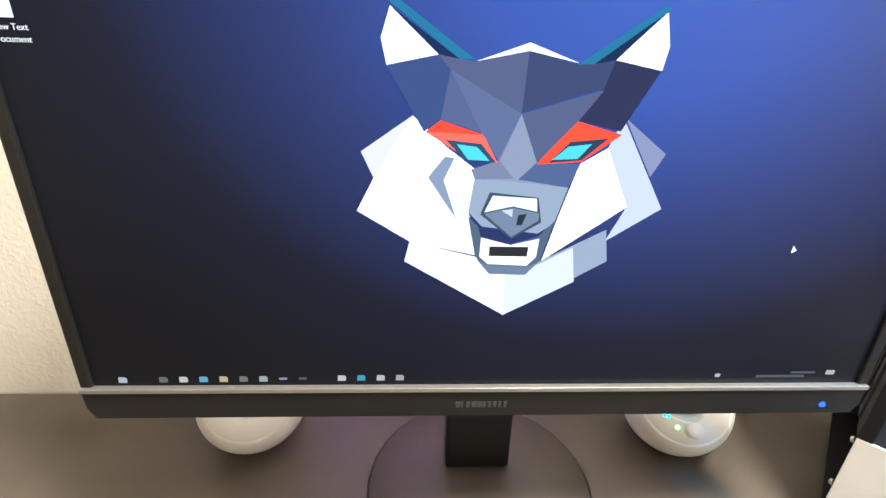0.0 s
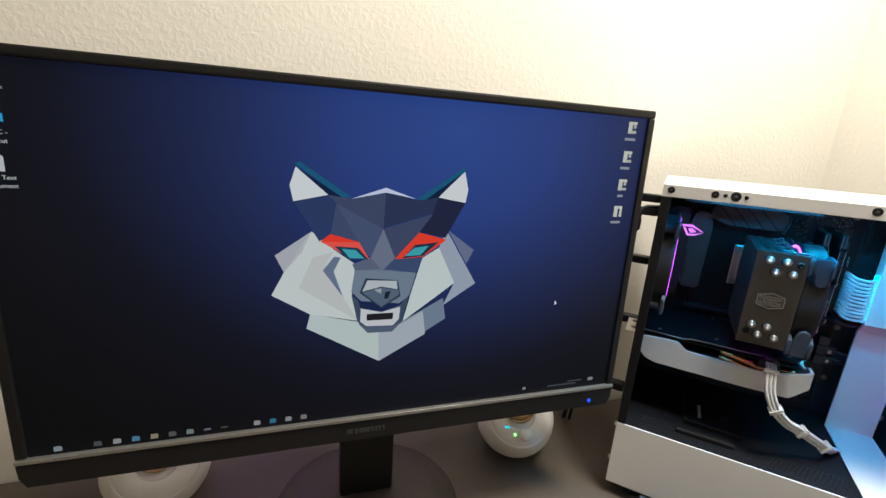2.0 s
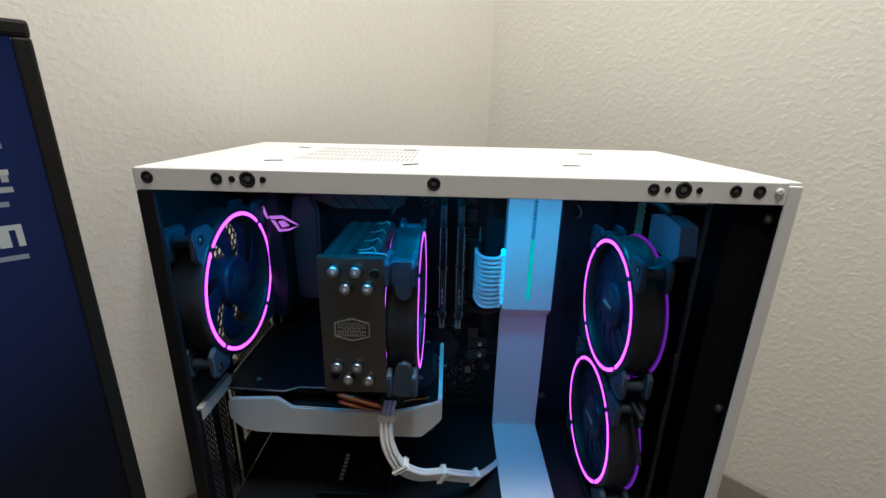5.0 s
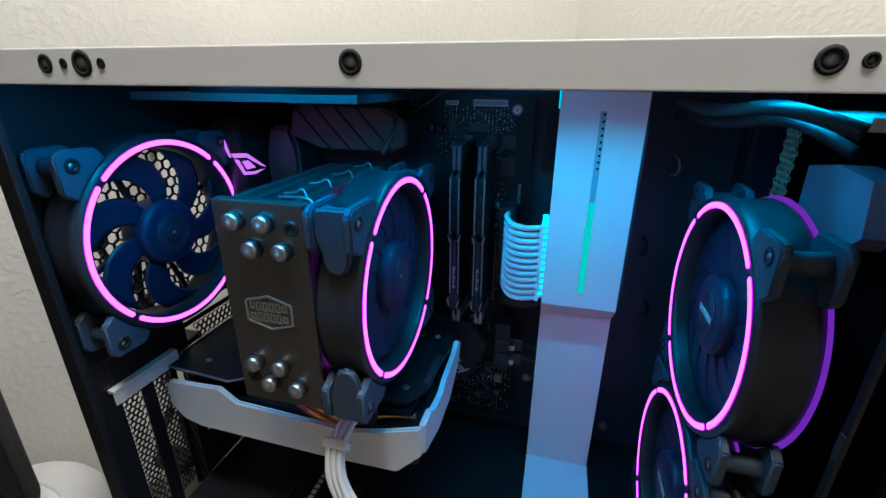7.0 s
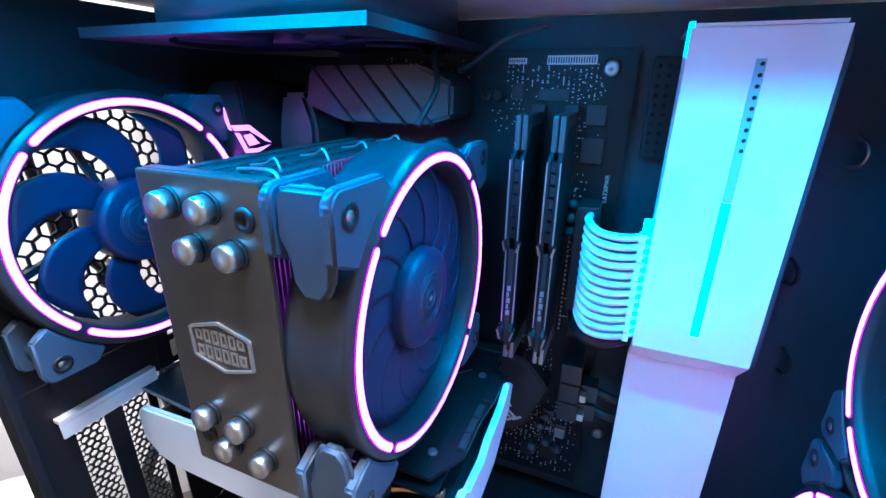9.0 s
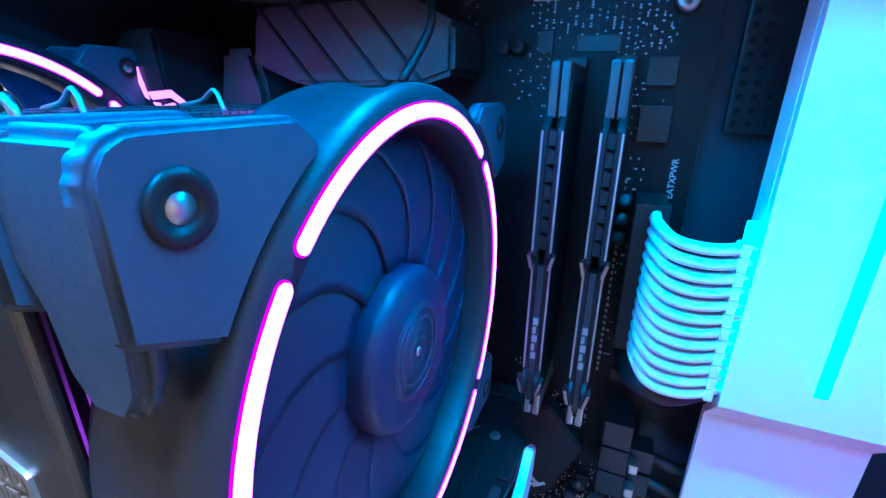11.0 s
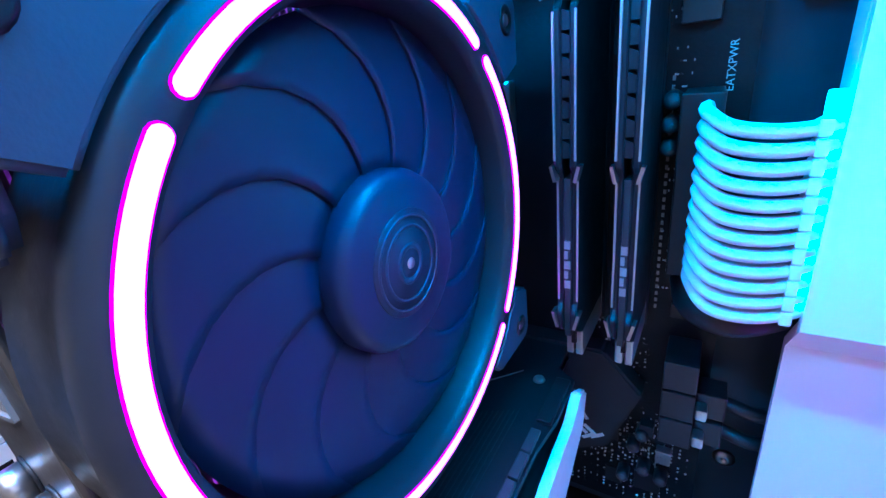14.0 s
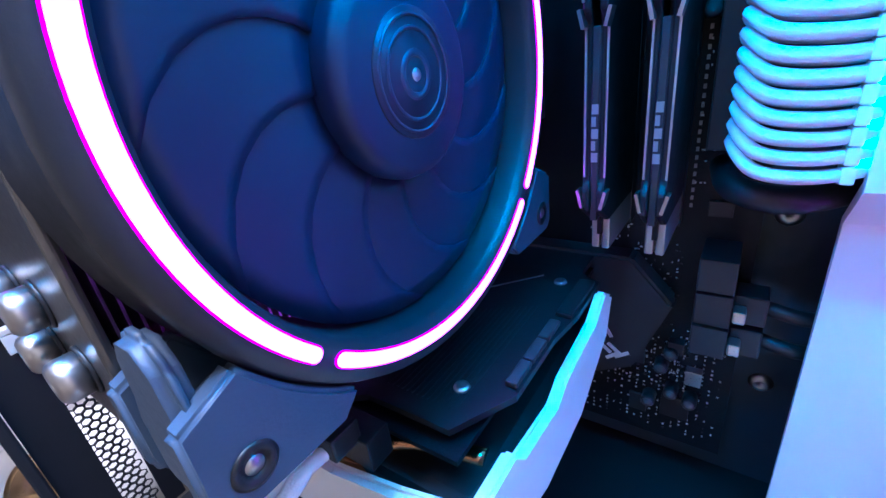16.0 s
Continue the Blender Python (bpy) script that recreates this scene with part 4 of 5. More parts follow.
    part("hub_cap", lathe(B(), [(0, 0.0222), (0.0016, 0.0222), (0.0012, 0.0230), (0, 0.0231)], 16), TIN, hub, local=True)
    if mark:
        bars = B()
        for i in range(6):
            box(bars, -0.0095 + i * 0.0033, -0.0073 + i * 0.0033, -0.0018, 0.0018, 0.0229, 0.0232)
        part("maker_mark", bars, PRINT, hub, "unreadable white maker mark", local=True)
    for k in range(blades):
        part("blade", blade_mesh(turn + k * math.tau / blades, span, 0.0205, 0.0532, 0.0150, 0.0161), BLADE, f, local=True)
    for k in range(4):
        a = math.radians(20 + 90 * k)
        part("strut", box(B(), 0.019, 0.057, -0.0016, 0.0016, 0.0004, 0.0028, 0.0004, pose(0, 0, 0, 0, 0, math.degrees(a))), FAN_PLASTIC, f, local=True)
    return f


cooler_fan = case_fan(Matrix.Translation((0.1581, 0.0798, 1.0668)) @ FAN_Y @ Matrix.Diagonal((1.012, 1.012, 0.965, 1)), "black cooler fan with a glowing purple ring, at rest", ring_turn=2.7, reach=(0.0645, 0.0585))
# rubber wraps over the outer corners of the cooler fan
for up in (1, -1):
    wrap = [(0.1615, 0.0445), (0.1622, 0.0570), (0.1650, 0.0590), (0.1790, 0.0590), (0.1815, 0.0570), (0.1820, 0.0445), (0.1800, 0.0385), (0.1790, 0.0310), (0.1755, 0.0262), (0.1690, 0.0262), (0.1655, 0.0310), (0.1645, 0.0385)]
    bm = prism(B(), [(x, 1.0668 + up * z) for x, z in wrap], axes((1, 0, 0), (0, 0, 1), (0, -1, 0), (0, 0.0205, 0)), 0.0042)
    bmesh.ops.recalc_face_normals(bm, faces=bm.faces)
    bmesh.ops.bevel(bm, geom=bm.edges[:], offset=0.0019, segments=4, affect="EDGES", clamp_overlap=True)
    for q in bm.faces:
        q.smooth = q.calc_area() < 1.5e-5
    part("corner_wrap", bm, RUBBER, cooler_fan, "grey rubber corner wrap")
case_fan(Matrix.Translation((0.0018, RF[0], RF[1])) @ FAN_Y, "black exhaust fan with a glowing purple ring on the rear grille", blades=7, span=0.55, turn=0.62)
case_fan(Matrix.Translation((0.3735, 0.087, 1.063)) @ FAN_R, "upper black intake fan with glowing purple rings", mark=True, back=RING_BACK)
case_fan(Matrix.Translation((0.3735, 0.089, 0.9375)) @ FAN_R, "lower black intake fan with glowing purple rings", mark=True, back=RING_BACK)

# plain fan under the top panel
TFX, TFY = 0.098, 0.127
tf = thing("top_fan", (TFX, TFY, 1.1675), "large black exhaust fan with no light under the case top", "fan")
part("frame", holed_plate(B(), TFX - 0.070, TFX + 0.070, TFY - 0.069, TFY + 0.069, TFX, TFY, 0.0655, Matrix.Translation((0, 0, 1.1675)), 0.004), FAN_PLASTIC, tf)
part("hub", lathe(B(), [(0, 1.169), (0.022, 1.169), (0.0225, 1.171), (0.0225, 1.184), (0, 1.184)], 32, m=Matrix.Translation((TFX, TFY, 0))), BLADE, tf)
part("barrel", lathe(B(), [(0.0655, 1.1716), (0.0685, 1.1716), (0.0685, 1.187), (0.0655, 1.187)], 56, m=Matrix.Translation((TFX, TFY, 0))), FAN_PLASTIC, tf)
for k in range(7):
    bm = blade_mesh(k * math.tau / 7, 0.8, 0.0225, 0.064, 1.170, 1.182)
    for v in bm.verts:
        v.co += Vector((TFX, TFY, 0))
    part("blade", bm, BLADE, tf)

# ---- CPU cooler ----
cooler = thing("cpu_cooler", (0.136, 0.18, 1.07), "tower cooler with gunmetal end plate and heat pipe tips", "cpu cooler")
CX0, CX1, CZ0, CZ1, CY0 = 0.1092, 0.1584, 1.0125, 1.1260, 0.0162
cp = part("end_plate", box(B(), CX0, CX1, CY0, CY0 + 0.0022, CZ0, CZ1, 0.0009), COOL_PLATE, cooler, "brushed gunmetal end plate")
part("plate_fold", box(B(), CX0, CX1, CY0 + 0.0024, CY0 + 0.007, CZ1 - 0.0012, CZ1, 0.0003), COOL_PLATE, cp)
for x, z in ((0.122, 1.1165), (0.138, 1.1165), (0.130, 1.1032), (0.146, 1.1035), (0.1205, 1.0375), (0.136, 1.0373), (0.1287, 1.0262), (0.1447, 1.0255)):
    tip = part("heat_pipe_tip", lathe(B(), [(0, 0), (0.0043, 0), (0.0043, 0.0038), (0.0040, 0.0049), (0.0032, 0.0055), (0, 0.0057)], 28, m=pose(x, CY0, z, 90, 0, 0)), NICKEL, cooler, "shiny heat pipe tip")
    part("collar", lathe(B(), [(0.0043, 0), (0.0051, 0), (0.0049, 0.0006), (0.0043, 0.0008)], 28, m=pose(x, CY0, z, 90, 0, 0)), BLACK_PLASTIC, tip)
for x, z in ((0.1514, 1.1145), (0.1175, 1.0275)):
    part("plate_screw", lathe(B(), [(0, 0.0002), (0.0016, 0.0002), (0.0018, 0.0010), (0.0034, 0.0010), (0.0039, 0.0002), (0.0039, 0), (0, 0)], 24, m=pose(x, CY0, z, 90, 0, 0)), BLACK_PLASTIC, cp)
# hexagonal badge
BM = axes((1, 0, 0), (0, 0, 1), (0, -1, 0), (0.1330, CY0, 1.0685))
hexa = [(-0.0135, 0.0055), (-0.0125, 0.0062), (0.0, 0.0098), (0.0125, 0.0062), (0.0135, 0.0055), (0.0135, -0.0055), (0.0125, -0.0062), (0.0, -0.0098), (-0.0125, -0.0062), (-0.0135, -0.0055)]
bm = B()
inner = [(x * 0.91, y * 0.89 - 0.0001) for x, y in hexa]
ring = [[bm.verts.new(BM @ Vector((x, y, h))) for x, y in poly] for poly, h in ((hexa, 0.0), (hexa, 0.0007), (inner, 0.0007), (inner, 0.0))]
for q in range(4):
    for i in range(len(hexa)):
        j = (i + 1) % len(hexa)
        bm.faces.new((ring[q][i], ring[q][j], ring[(q + 1) % 4][j], ring[(q + 1) % 4][i]))
badge = part("badge", bm, GREYPRINT, cp, "grey hexagonal badge with unreadable mark")
for zz in (0.0031, -0.0031):
    for i in range(6):
        w, h = 0.0222 / 6, 0.0026 - (0.0006 if i in (0, 5) else 0)
        x = -0.0111 + i * w
        glyph = box(box(B(), x, x + 0.0009, zz - h, zz + h, 0, 0.0004, 0, BM), x + 0.0021, x + 0.0029, zz - h, zz + h, 0, 0.0004, 0, BM)
        box(box(glyph, x + 0.0009, x + 0.0021, zz - h, zz - h + 0.0009, 0, 0.0004, 0, BM), x + 0.0009, x + 0.0021, zz + h - 0.0009, zz + h, 0, 0.0004, 0, BM)
        part("badge_bar", glyph, GREYPRINT, badge)
fin = box(B(), CX0 + 0.001, 0.1535, 0, 0.0005, CZ0 + 0.001, CZ1 - 0.0015)
for j in range(4):
    x = CX0 + 0.004 + j * 0.011
    box(fin, x, x + 0.005, 0.0002, 0.0018, CZ1 - 0.0018, CZ1 - 0.001)
fin = finish(fin, "fin", FIN)
for i in range(50):
    f = new("fin", fin)
    f.parent = cooler
    f.matrix_parent_inverse = rest_of(cooler).inverted()
    f.location = (0, 0.0205 + i * 0.00209, 0)
    tagged(f)
for i, x in enumerate((0.122, 0.130, 0.138, 0.146)):
    z0, z1 = (1.1165, 1.0375) if i % 2 == 0 else (1.1033, 1.026)
    part("heat_pipe", tube(B(), smooth_path([(x, 0.0185, z0), (x, 0.13, z0), (x, 0.158, z0 - 0.02), (x, 0.168, 1.072), (x, 0.158, z1 + 0.02), (x, 0.13, z1), (x, 0.0185, z1)], 7), 0.003, 10), COPPER, cooler)
part("cold_plate", box(B(), 0.115, 0.158, 0.160, 0.1785, 1.05, 1.09, 0.002), NICKEL, cooler)
# wire clips that hold the fan
for up, z in ((1, CZ1), (-1, CZ0)):
    part("wire_clip", tube(B(), smooth_path([(0.1605, 0.0225, z - 0.010 * up), (0.1605, 0.0215, z - 0.001 * up), (0.158, 0.0220, z + 0.0018 * up), (0.148, 0.0260, z + 0.0010 * up), (0.138, 0.0290, z - 0.0002 * up)], 6), 0.00065, 8), NICKEL, cooler)
    for y in (0.034, 0.058, 0.084, 0.112):
        part("wire_clip", tube(B(), smooth_path([(0.150, y, z - 0.001 * up), (0.1475, y + 0.0005, z + 0.0028 * up), (0.143, y + 0.001, z + 0.0008 * up), (0.136, y + 0.002, z - 0.0002 * up)], 5), 0.0005, 6), NICKEL, cooler)

# ---- graphics card ----
gpu = thing("graphics_card", (0.1, 0.12, 0.96), "large graphics card with white shroud and black backplate", "graphics card")
GZ = 0.9835
GF = axes((1, 0, 0), (0, 0, 1), (0, -1, 0), (0, 0.054, 0))
face = [(0.008, 0.955), (0.008, 0.972), (0.012, 0.977), (0.054, 0.979), (0.066, 0.967), (0.153, 0.964), (0.178, 0.970), (0.2005, 0.980), (0.2015, 0.958), (0.184, 0.9395), (0.129, 0.9395), (0.032, 0.9400), (0.018, 0.944)]
bm = prism(B(), face, GF, 0.004)
bmesh.ops.bevel(bm, geom=bm.edges[:], offset=0.0012, segments=2, affect="EDGES")
part("side_shroud", bm, WHITE_PLASTIC, gpu, "white plastic side shroud")
GE = axes((0, 1, 0), (0, 0, 1), (1, 0, 0), (0.1985, 0, 0))
bm = prism(B(), [(0.0545, 0.956), (0.0545, 0.9795), (0.07, 0.9795), (0.074, 0.972), (0.098, 0.969), (0.106, 0.975), (0.135, 0.9755), (0.146, 0.9835), (0.156, 0.977), (0.150, 0.962), (0.12, 0.947), (0.088, 0.946)], GE, 0.004)
bmesh.ops.bevel(bm, geom=bm.edges[:], offset=0.0009, segments=2, affect="EDGES")
part("end_shroud", bm, WHITE_PLASTIC, gpu, "white plastic end of the shroud")
part("shroud_body", box(B(), 0.008, 0.196, 0.0585, 0.17, 0.938, 0.966, 0.004), BLACK_PLASTIC, gpu)
part("circuit_board", box(B(), 0.006, 0.190, 0.062, 0.182, 0.9765, 0.9782), PCB, gpu)
bp = part("backplate", prism(B(), [(0.004, 0.057), (0.06, 0.0535), (0.07, 0.06), (0.150, 0.06), (0.158, 0.0655), (0.186, 0.0655), (0.1960, 0.084), (0.1960, 0.112), (0.1983, 0.128), (0.1983, 0.152), (0.190, 0.1575), (0.190, 0.18), (0.004, 0.18)], Matrix.Translation((0, 0, GZ - 0.002)), 0.0022), BLACK_STEEL, gpu, "black metal backplate")
part("backplate_rim", tube(B(), [(0.004, 0.0570, GZ), (0.06, 0.0537, GZ), (0.07, 0.0602, GZ), (0.150, 0.0602, GZ)], 0.0007, 6), SILVER, bp)
part("groove", box(B(), 0.163, 0.1635, -0.0, 0.042, GZ + 0.0001, GZ + 0.0005, 0, pose(0.124, 0.142, 0, 0, 0, -43) @ Matrix.Translation((-0.13, 0, 0))), SILVER, bp)
for i in range(14):
    part("vent_line", box(B(), 0.16 + i * 0.0018, 0.1606 + i * 0.0018, 0.072, 0.115 + i * 0.001, GZ + 0.0001, GZ + 0.0004), BLACK_PLASTIC, bp)
for x, y in ((0.185, 0.147), (0.181, 0.080), (0.1, 0.08), (0.1, 0.165), (0.03, 0.07)):
    part("screw", lathe(B(), [(0, 0), (0.0026, 0), (0.0022, 0.0011), (0.001, 0.0013), (0, 0.0008)], 16, m=Matrix.Translation((x, y, GZ))), NICKEL, bp)
for i in range(3):
    part("side_bar", box(B(), 0.1915, 0.1952, 0.086 + i * 0.0115, 0.0967 + i * 0.0115, GZ + 0.0002, GZ + 0.0022, 0.0006), GUN, gpu, "brushed dark metal accent")
part("end_trim", box(B(), 0.1915, 0.1975, 0.124, 0.150, GZ + 0.0002, GZ + 0.002, 0.0008), BLACK_PLASTIC, gpu)
for dz, r in ((0.0, 0.0034), (-0.008, 0.003)):
    part("heat_pipe", tube(B(), smooth_path([(0.105, 0.064, 0.9745 + dz), (0.125, 0.0585, 0.9735 + dz), (0.150, 0.058, 0.968 + dz), (0.168, 0.07, 0.965 + dz), (0.19, 0.075, 0.965 + dz)], 6), r, 12), COPPER, gpu, "copper heat pipe")
part("power_socket", box(B(), 0.146, 0.168, 0.0535, 0.062, 0.9705, 0.981, 0.0006), BLACK_PLASTIC, gpu)
part("slot_plate", box(B(), 0.0018, 0.0032, 0.0725, 0.18, 0.944, 0.985), TIN, gpu)

# ---- motherboard ----
MBY = 0.185
mb = thing("motherboard", (0.13, MBY, 1.02), "black motherboard packed with small parts", "motherboard")
board = part("board", box(B(), 0.012, 0.246, MBY, MBY + 0.0016, 0.884, 1.17), PCB, mb)
rng = random.Random(5)
tiny_tin, tiny_dark = B(), B()
for cx, cz, w, h, n in ((0.205, 1.153, 0.05, 0.02, 230), (0.182, 1.135, 0.02, 0.03, 50), (0.226, 1.135, 0.014, 0.045, 60), (0.226, 1.06, 0.006, 0.09, 55), (0.212, 0.975, 0.02, 0.03, 70), (0.212, 0.915, 0.06, 0.05, 330), (0.214, 0.925, 0.03, 0.02, 120), (0.192, 0.995, 0.02, 0.015, 25), (0.222, 0.938, 0.02, 0.03, 40), (0.13, 1.16, 0.06, 0.012, 40)):
    for i in range(n):
        x, z = cx + (round(rng.uniform(-1, 1) * 9) / 9) * w / 2, cz + (round(rng.uniform(-1, 1) * 11) / 11) * h / 2
        a, b = rng.choice(((0.0007, 0.0004), (0.0004, 0.0007), (0.0009, 0.0005)))
        box(tiny_tin if rng.random() < 0.7 else tiny_dark, x - a / 2, x + a / 2, MBY - rng.uniform(0.0004, 0.0008), MBY, z - b / 2, z + b / 2)
part("solder_dots", tiny_tin, PRINT, board, "tiny solder points and resistors", kind="stuff")
part("tiny_chip", tiny_dark, CHIP, board, kind="stuff")
for x, z, w, h, d in ((0.2295, 1.1185, 0.011, 0.013, 0.004), (0.2295, 1.137, 0.010, 0.010, 0.0025), (0.206, 1.147, 0.016, 0.006, 0.0012), (0.186, 1.148, 0.006, 0.008, 0.0015), (0.224, 0.941, 0.006, 0.006, 0.005),
                      (0.207, 0.93, 0.009, 0.009, 0.001), (0.226, 0.905, 0.012, 0.012, 0.0014), (0.233, 1.0055, 0.008, 0.006, 0.002), (0.21, 0.902, 0.008, 0.01, 0.0012)):
    part("chip", box(B(), x - w / 2, x + w / 2, MBY - d, MBY, z - h / 2, z + h / 2, 0.0003), CHIP, board)
for x, z in ((0.219, 0.930), (0.224, 0.917), (0.2318, 0.914), (0.215, 0.909), (0.2225, 0.9385), (0.2235, 1.089), (0.2235, 1.081), (0.2235, 1.073), (0.17, 1.146), (0.176, 1.146)):
    c = part("capacitor", lathe(B(), [(0, 0), (0.003, 0), (0.003, 0.0065), (0.0026, 0.0072), (0, 0.0072)], 18, m=pose(x, MBY, z, 90, 0, 0)), CHIP, board)
    part("cap_top", lathe(B(), [(0, 0.0072), (0.0025, 0.0072), (0.0023, 0.0075), (0, 0.0075)], 16, m=pose(x, MBY, z, 90, 0, 0)), GUN, c)
part("crystal", box(B(), 0.2288, 0.2352, MBY - 0.0045, MBY, 0.9230, 0.9305, 0.0004), TIN, board)
# white stickers
for x0, x1, z0, z1 in ((0.180, 0.190, 1.1625, 1.1655), (0.201, 0.2265, 1.1620, 1.1665)):
    st = part("sticker", box(B(), x0, x1, MBY - 0.0005, MBY - 0.0001, z0, z1), PRINT, board, "white sticker with unreadable bars")
    bm = B()
    for i in range(int((x1 - x0) / 0.0013)):
        box(bm, x0 + 0.0005 + i * 0.0013, x0 + 0.0012 + i * 0.0013, MBY - 0.0007, MBY - 0.0005, z0 + 0.0008, z1 - 0.0008)
    part("bar_print", bm, CHIP, st)
lettering("board_print", "EATXPWR", 0.0034, axes((0, 0, 1), (-1, 0, 0), (0, -1, 0), (0.2395, MBY - 0.0003, 1.098)) , PRINT, mb, "white board lettering").matrix_parent_inverse = rest_of(mb).inverted()
bm = B()
for i in range(30):
    box(bm, 0.2225, 0.2235, MBY - 0.0003, MBY, 1.005 + i * 0.0031, 1.0066 + i * 0.0031)
part("board_print", bm, GREYPRINT, board, "faint unreadable board print")
# heatsinks round the socket
VM = axes((1, 0, 0), (0, 0, 1), (0, -1, 0), (0, MBY - 0.0005, 0))
bm = prism(B(), [(0.066, 1.140), (0.070, 1.158), (0.074, 1.161), (0.142, 1.161), (0.160, 1.152), (0.160, 1.135), (0.146, 1.131), (0.09, 1.131)], VM, 0.034)
bmesh.ops.bevel(bm, geom=bm.edges[:], offset=0.002, segments=2, affect="EDGES")
hs = part("heatsink", bm, GUN, mb, "grey heatsink with slanted grooves")
for i in range(4):
    x = 0.086 + i * 0.0165
    part("groove", box(B(), -0.0007, 0.0007, 0, 0.0012, -0.021, 0.021, 0, pose(x, 0.1499, 1.146, 0, -42, 0)), HOLE, hs)
bm = prism(B(), [(0.045, 1.03), (0.042, 1.12), (0.048, 1.146), (0.066, 1.146), (0.072, 1.128), (0.070, 1.03)], VM, 0.034)
bmesh.ops.bevel(bm, geom=bm.edges[:], offset=0.003, segments=2, affect="EDGES")
part("heatsink", bm, GUN, mb)
bm = prism(B(), [(0.012, 1.02), (0.012, 1.145), (0.02, 1.152), (0.040, 1.152), (0.0415, 1.12), (0.044, 1.06), (0.040, 1.02)], VM, 0.058)
bmesh.ops.bevel(bm, geom=bm.edges[:], offset=0.002, segments=2, affect="EDGES")
io = part("io_cover", bm, BLACK_PLASTIC, mb, "black plastic port cover")
LM = axes((1, 0, 0), (0, 0, 1), (0, -1, 0), (0, 0.1262, 0))
for poly in ([(0.0275, 1.1375), (0.0295, 1.130), (0.031, 1.1245), (0.029, 1.1255), (0.0268, 1.131)],
             [(0.031, 1.1275), (0.045, 1.1285), (0.060, 1.1195), (0.056, 1.1203), (0.0445, 1.1255), (0.0335, 1.1245)],
             [(0.0335, 1.1235), (0.040, 1.1122), (0.050, 1.1135), (0.0595, 1.1185), (0.049, 1.1155), (0.0415, 1.1148), (0.037, 1.1232)],
             [(0.040, 1.1225), (0.0435, 1.1165), (0.051, 1.1185), (0.0455, 1.1235)]):
    part("light_emblem", prism(B(), poly, LM, 0.0006), LOGO_GLOW, io, "glowing purple emblem shape")
part("socket", box(B(), 0.108, 0.165, MBY - 0.006, MBY, 1.04, 1.1, 0.001), TIN, mb)
bm = prism(B(), [(0.10, 0.985), (0.205, 0.985), (0.222, 0.966), (0.208, 0.93), (0.186, 0.918), (0.10, 0.918)], VM, 0.011)
bmesh.ops.bevel(bm, geom=bm.edges[:], offset=0.0012, segments=2, affect="EDGES")
ch = part("chipset_heatsink", bm, DARK_GUN, mb, "grey chipset cover")
bm = B()
for i, (x, z, a) in enumerate(((0.196, 0.938, 40), (0.1995, 0.9345, -40), (0.200, 0.9385, 40), (0.1935, 0.947, 5), (0.197, 0.9475, 60), (0.2035, 0.936, -35))):
    box(bm, -0.0035, 0.0035, -0.0004, 0, -0.0008, 0.0008, 0, pose(x, MBY - 0.0115, z, 0, a, 0))
part("maker_mark", bm, PRINT, ch, "white unreadable mark")
for z in (0.995, 0.945, 0.905):
    part("expansion_slot", box(B(), 0.06, 0.15, MBY - 0.011, MBY, z - 0.0035, z + 0.0035, 0.0006), CHIP, mb)
# side connectors
for z in (0.9865, 0.9725, 0.9585):
    sa = part("drive_socket", box(B(), 0.2295, 0.2415, 0.165, MBY, z - 0.0065, z + 0.0065, 0.0006), CHIP, mb)
    if z < 0.98:
        part("latch", box(B(), 0.2418, 0.2458, 0.163, 0.169, z - 0.0025, z + 0.0025, 0.0008), TIN, sa, "bright metal latch")
        part("plug", box(B(), 0.2417, 0.252, 0.1695, 0.181, z - 0.0058, z + 0.0058, 0.0008), CABLE, sa)
        part("drive_cable", tube(B(), smooth_path([(0.251, 0.175, z), (0.262, 0.173, z - 0.001), (0.272, 0.18, z - 0.003), (0.282, 0.19, z - 0.004)], 6), 0.0028, 8), CABLE, sa)
part("power_socket", box(B(), 0.2275, 0.2385, 0.1655, MBY, 1.033, 1.092, 0.0006), CHIP, mb, "24-way power socket")


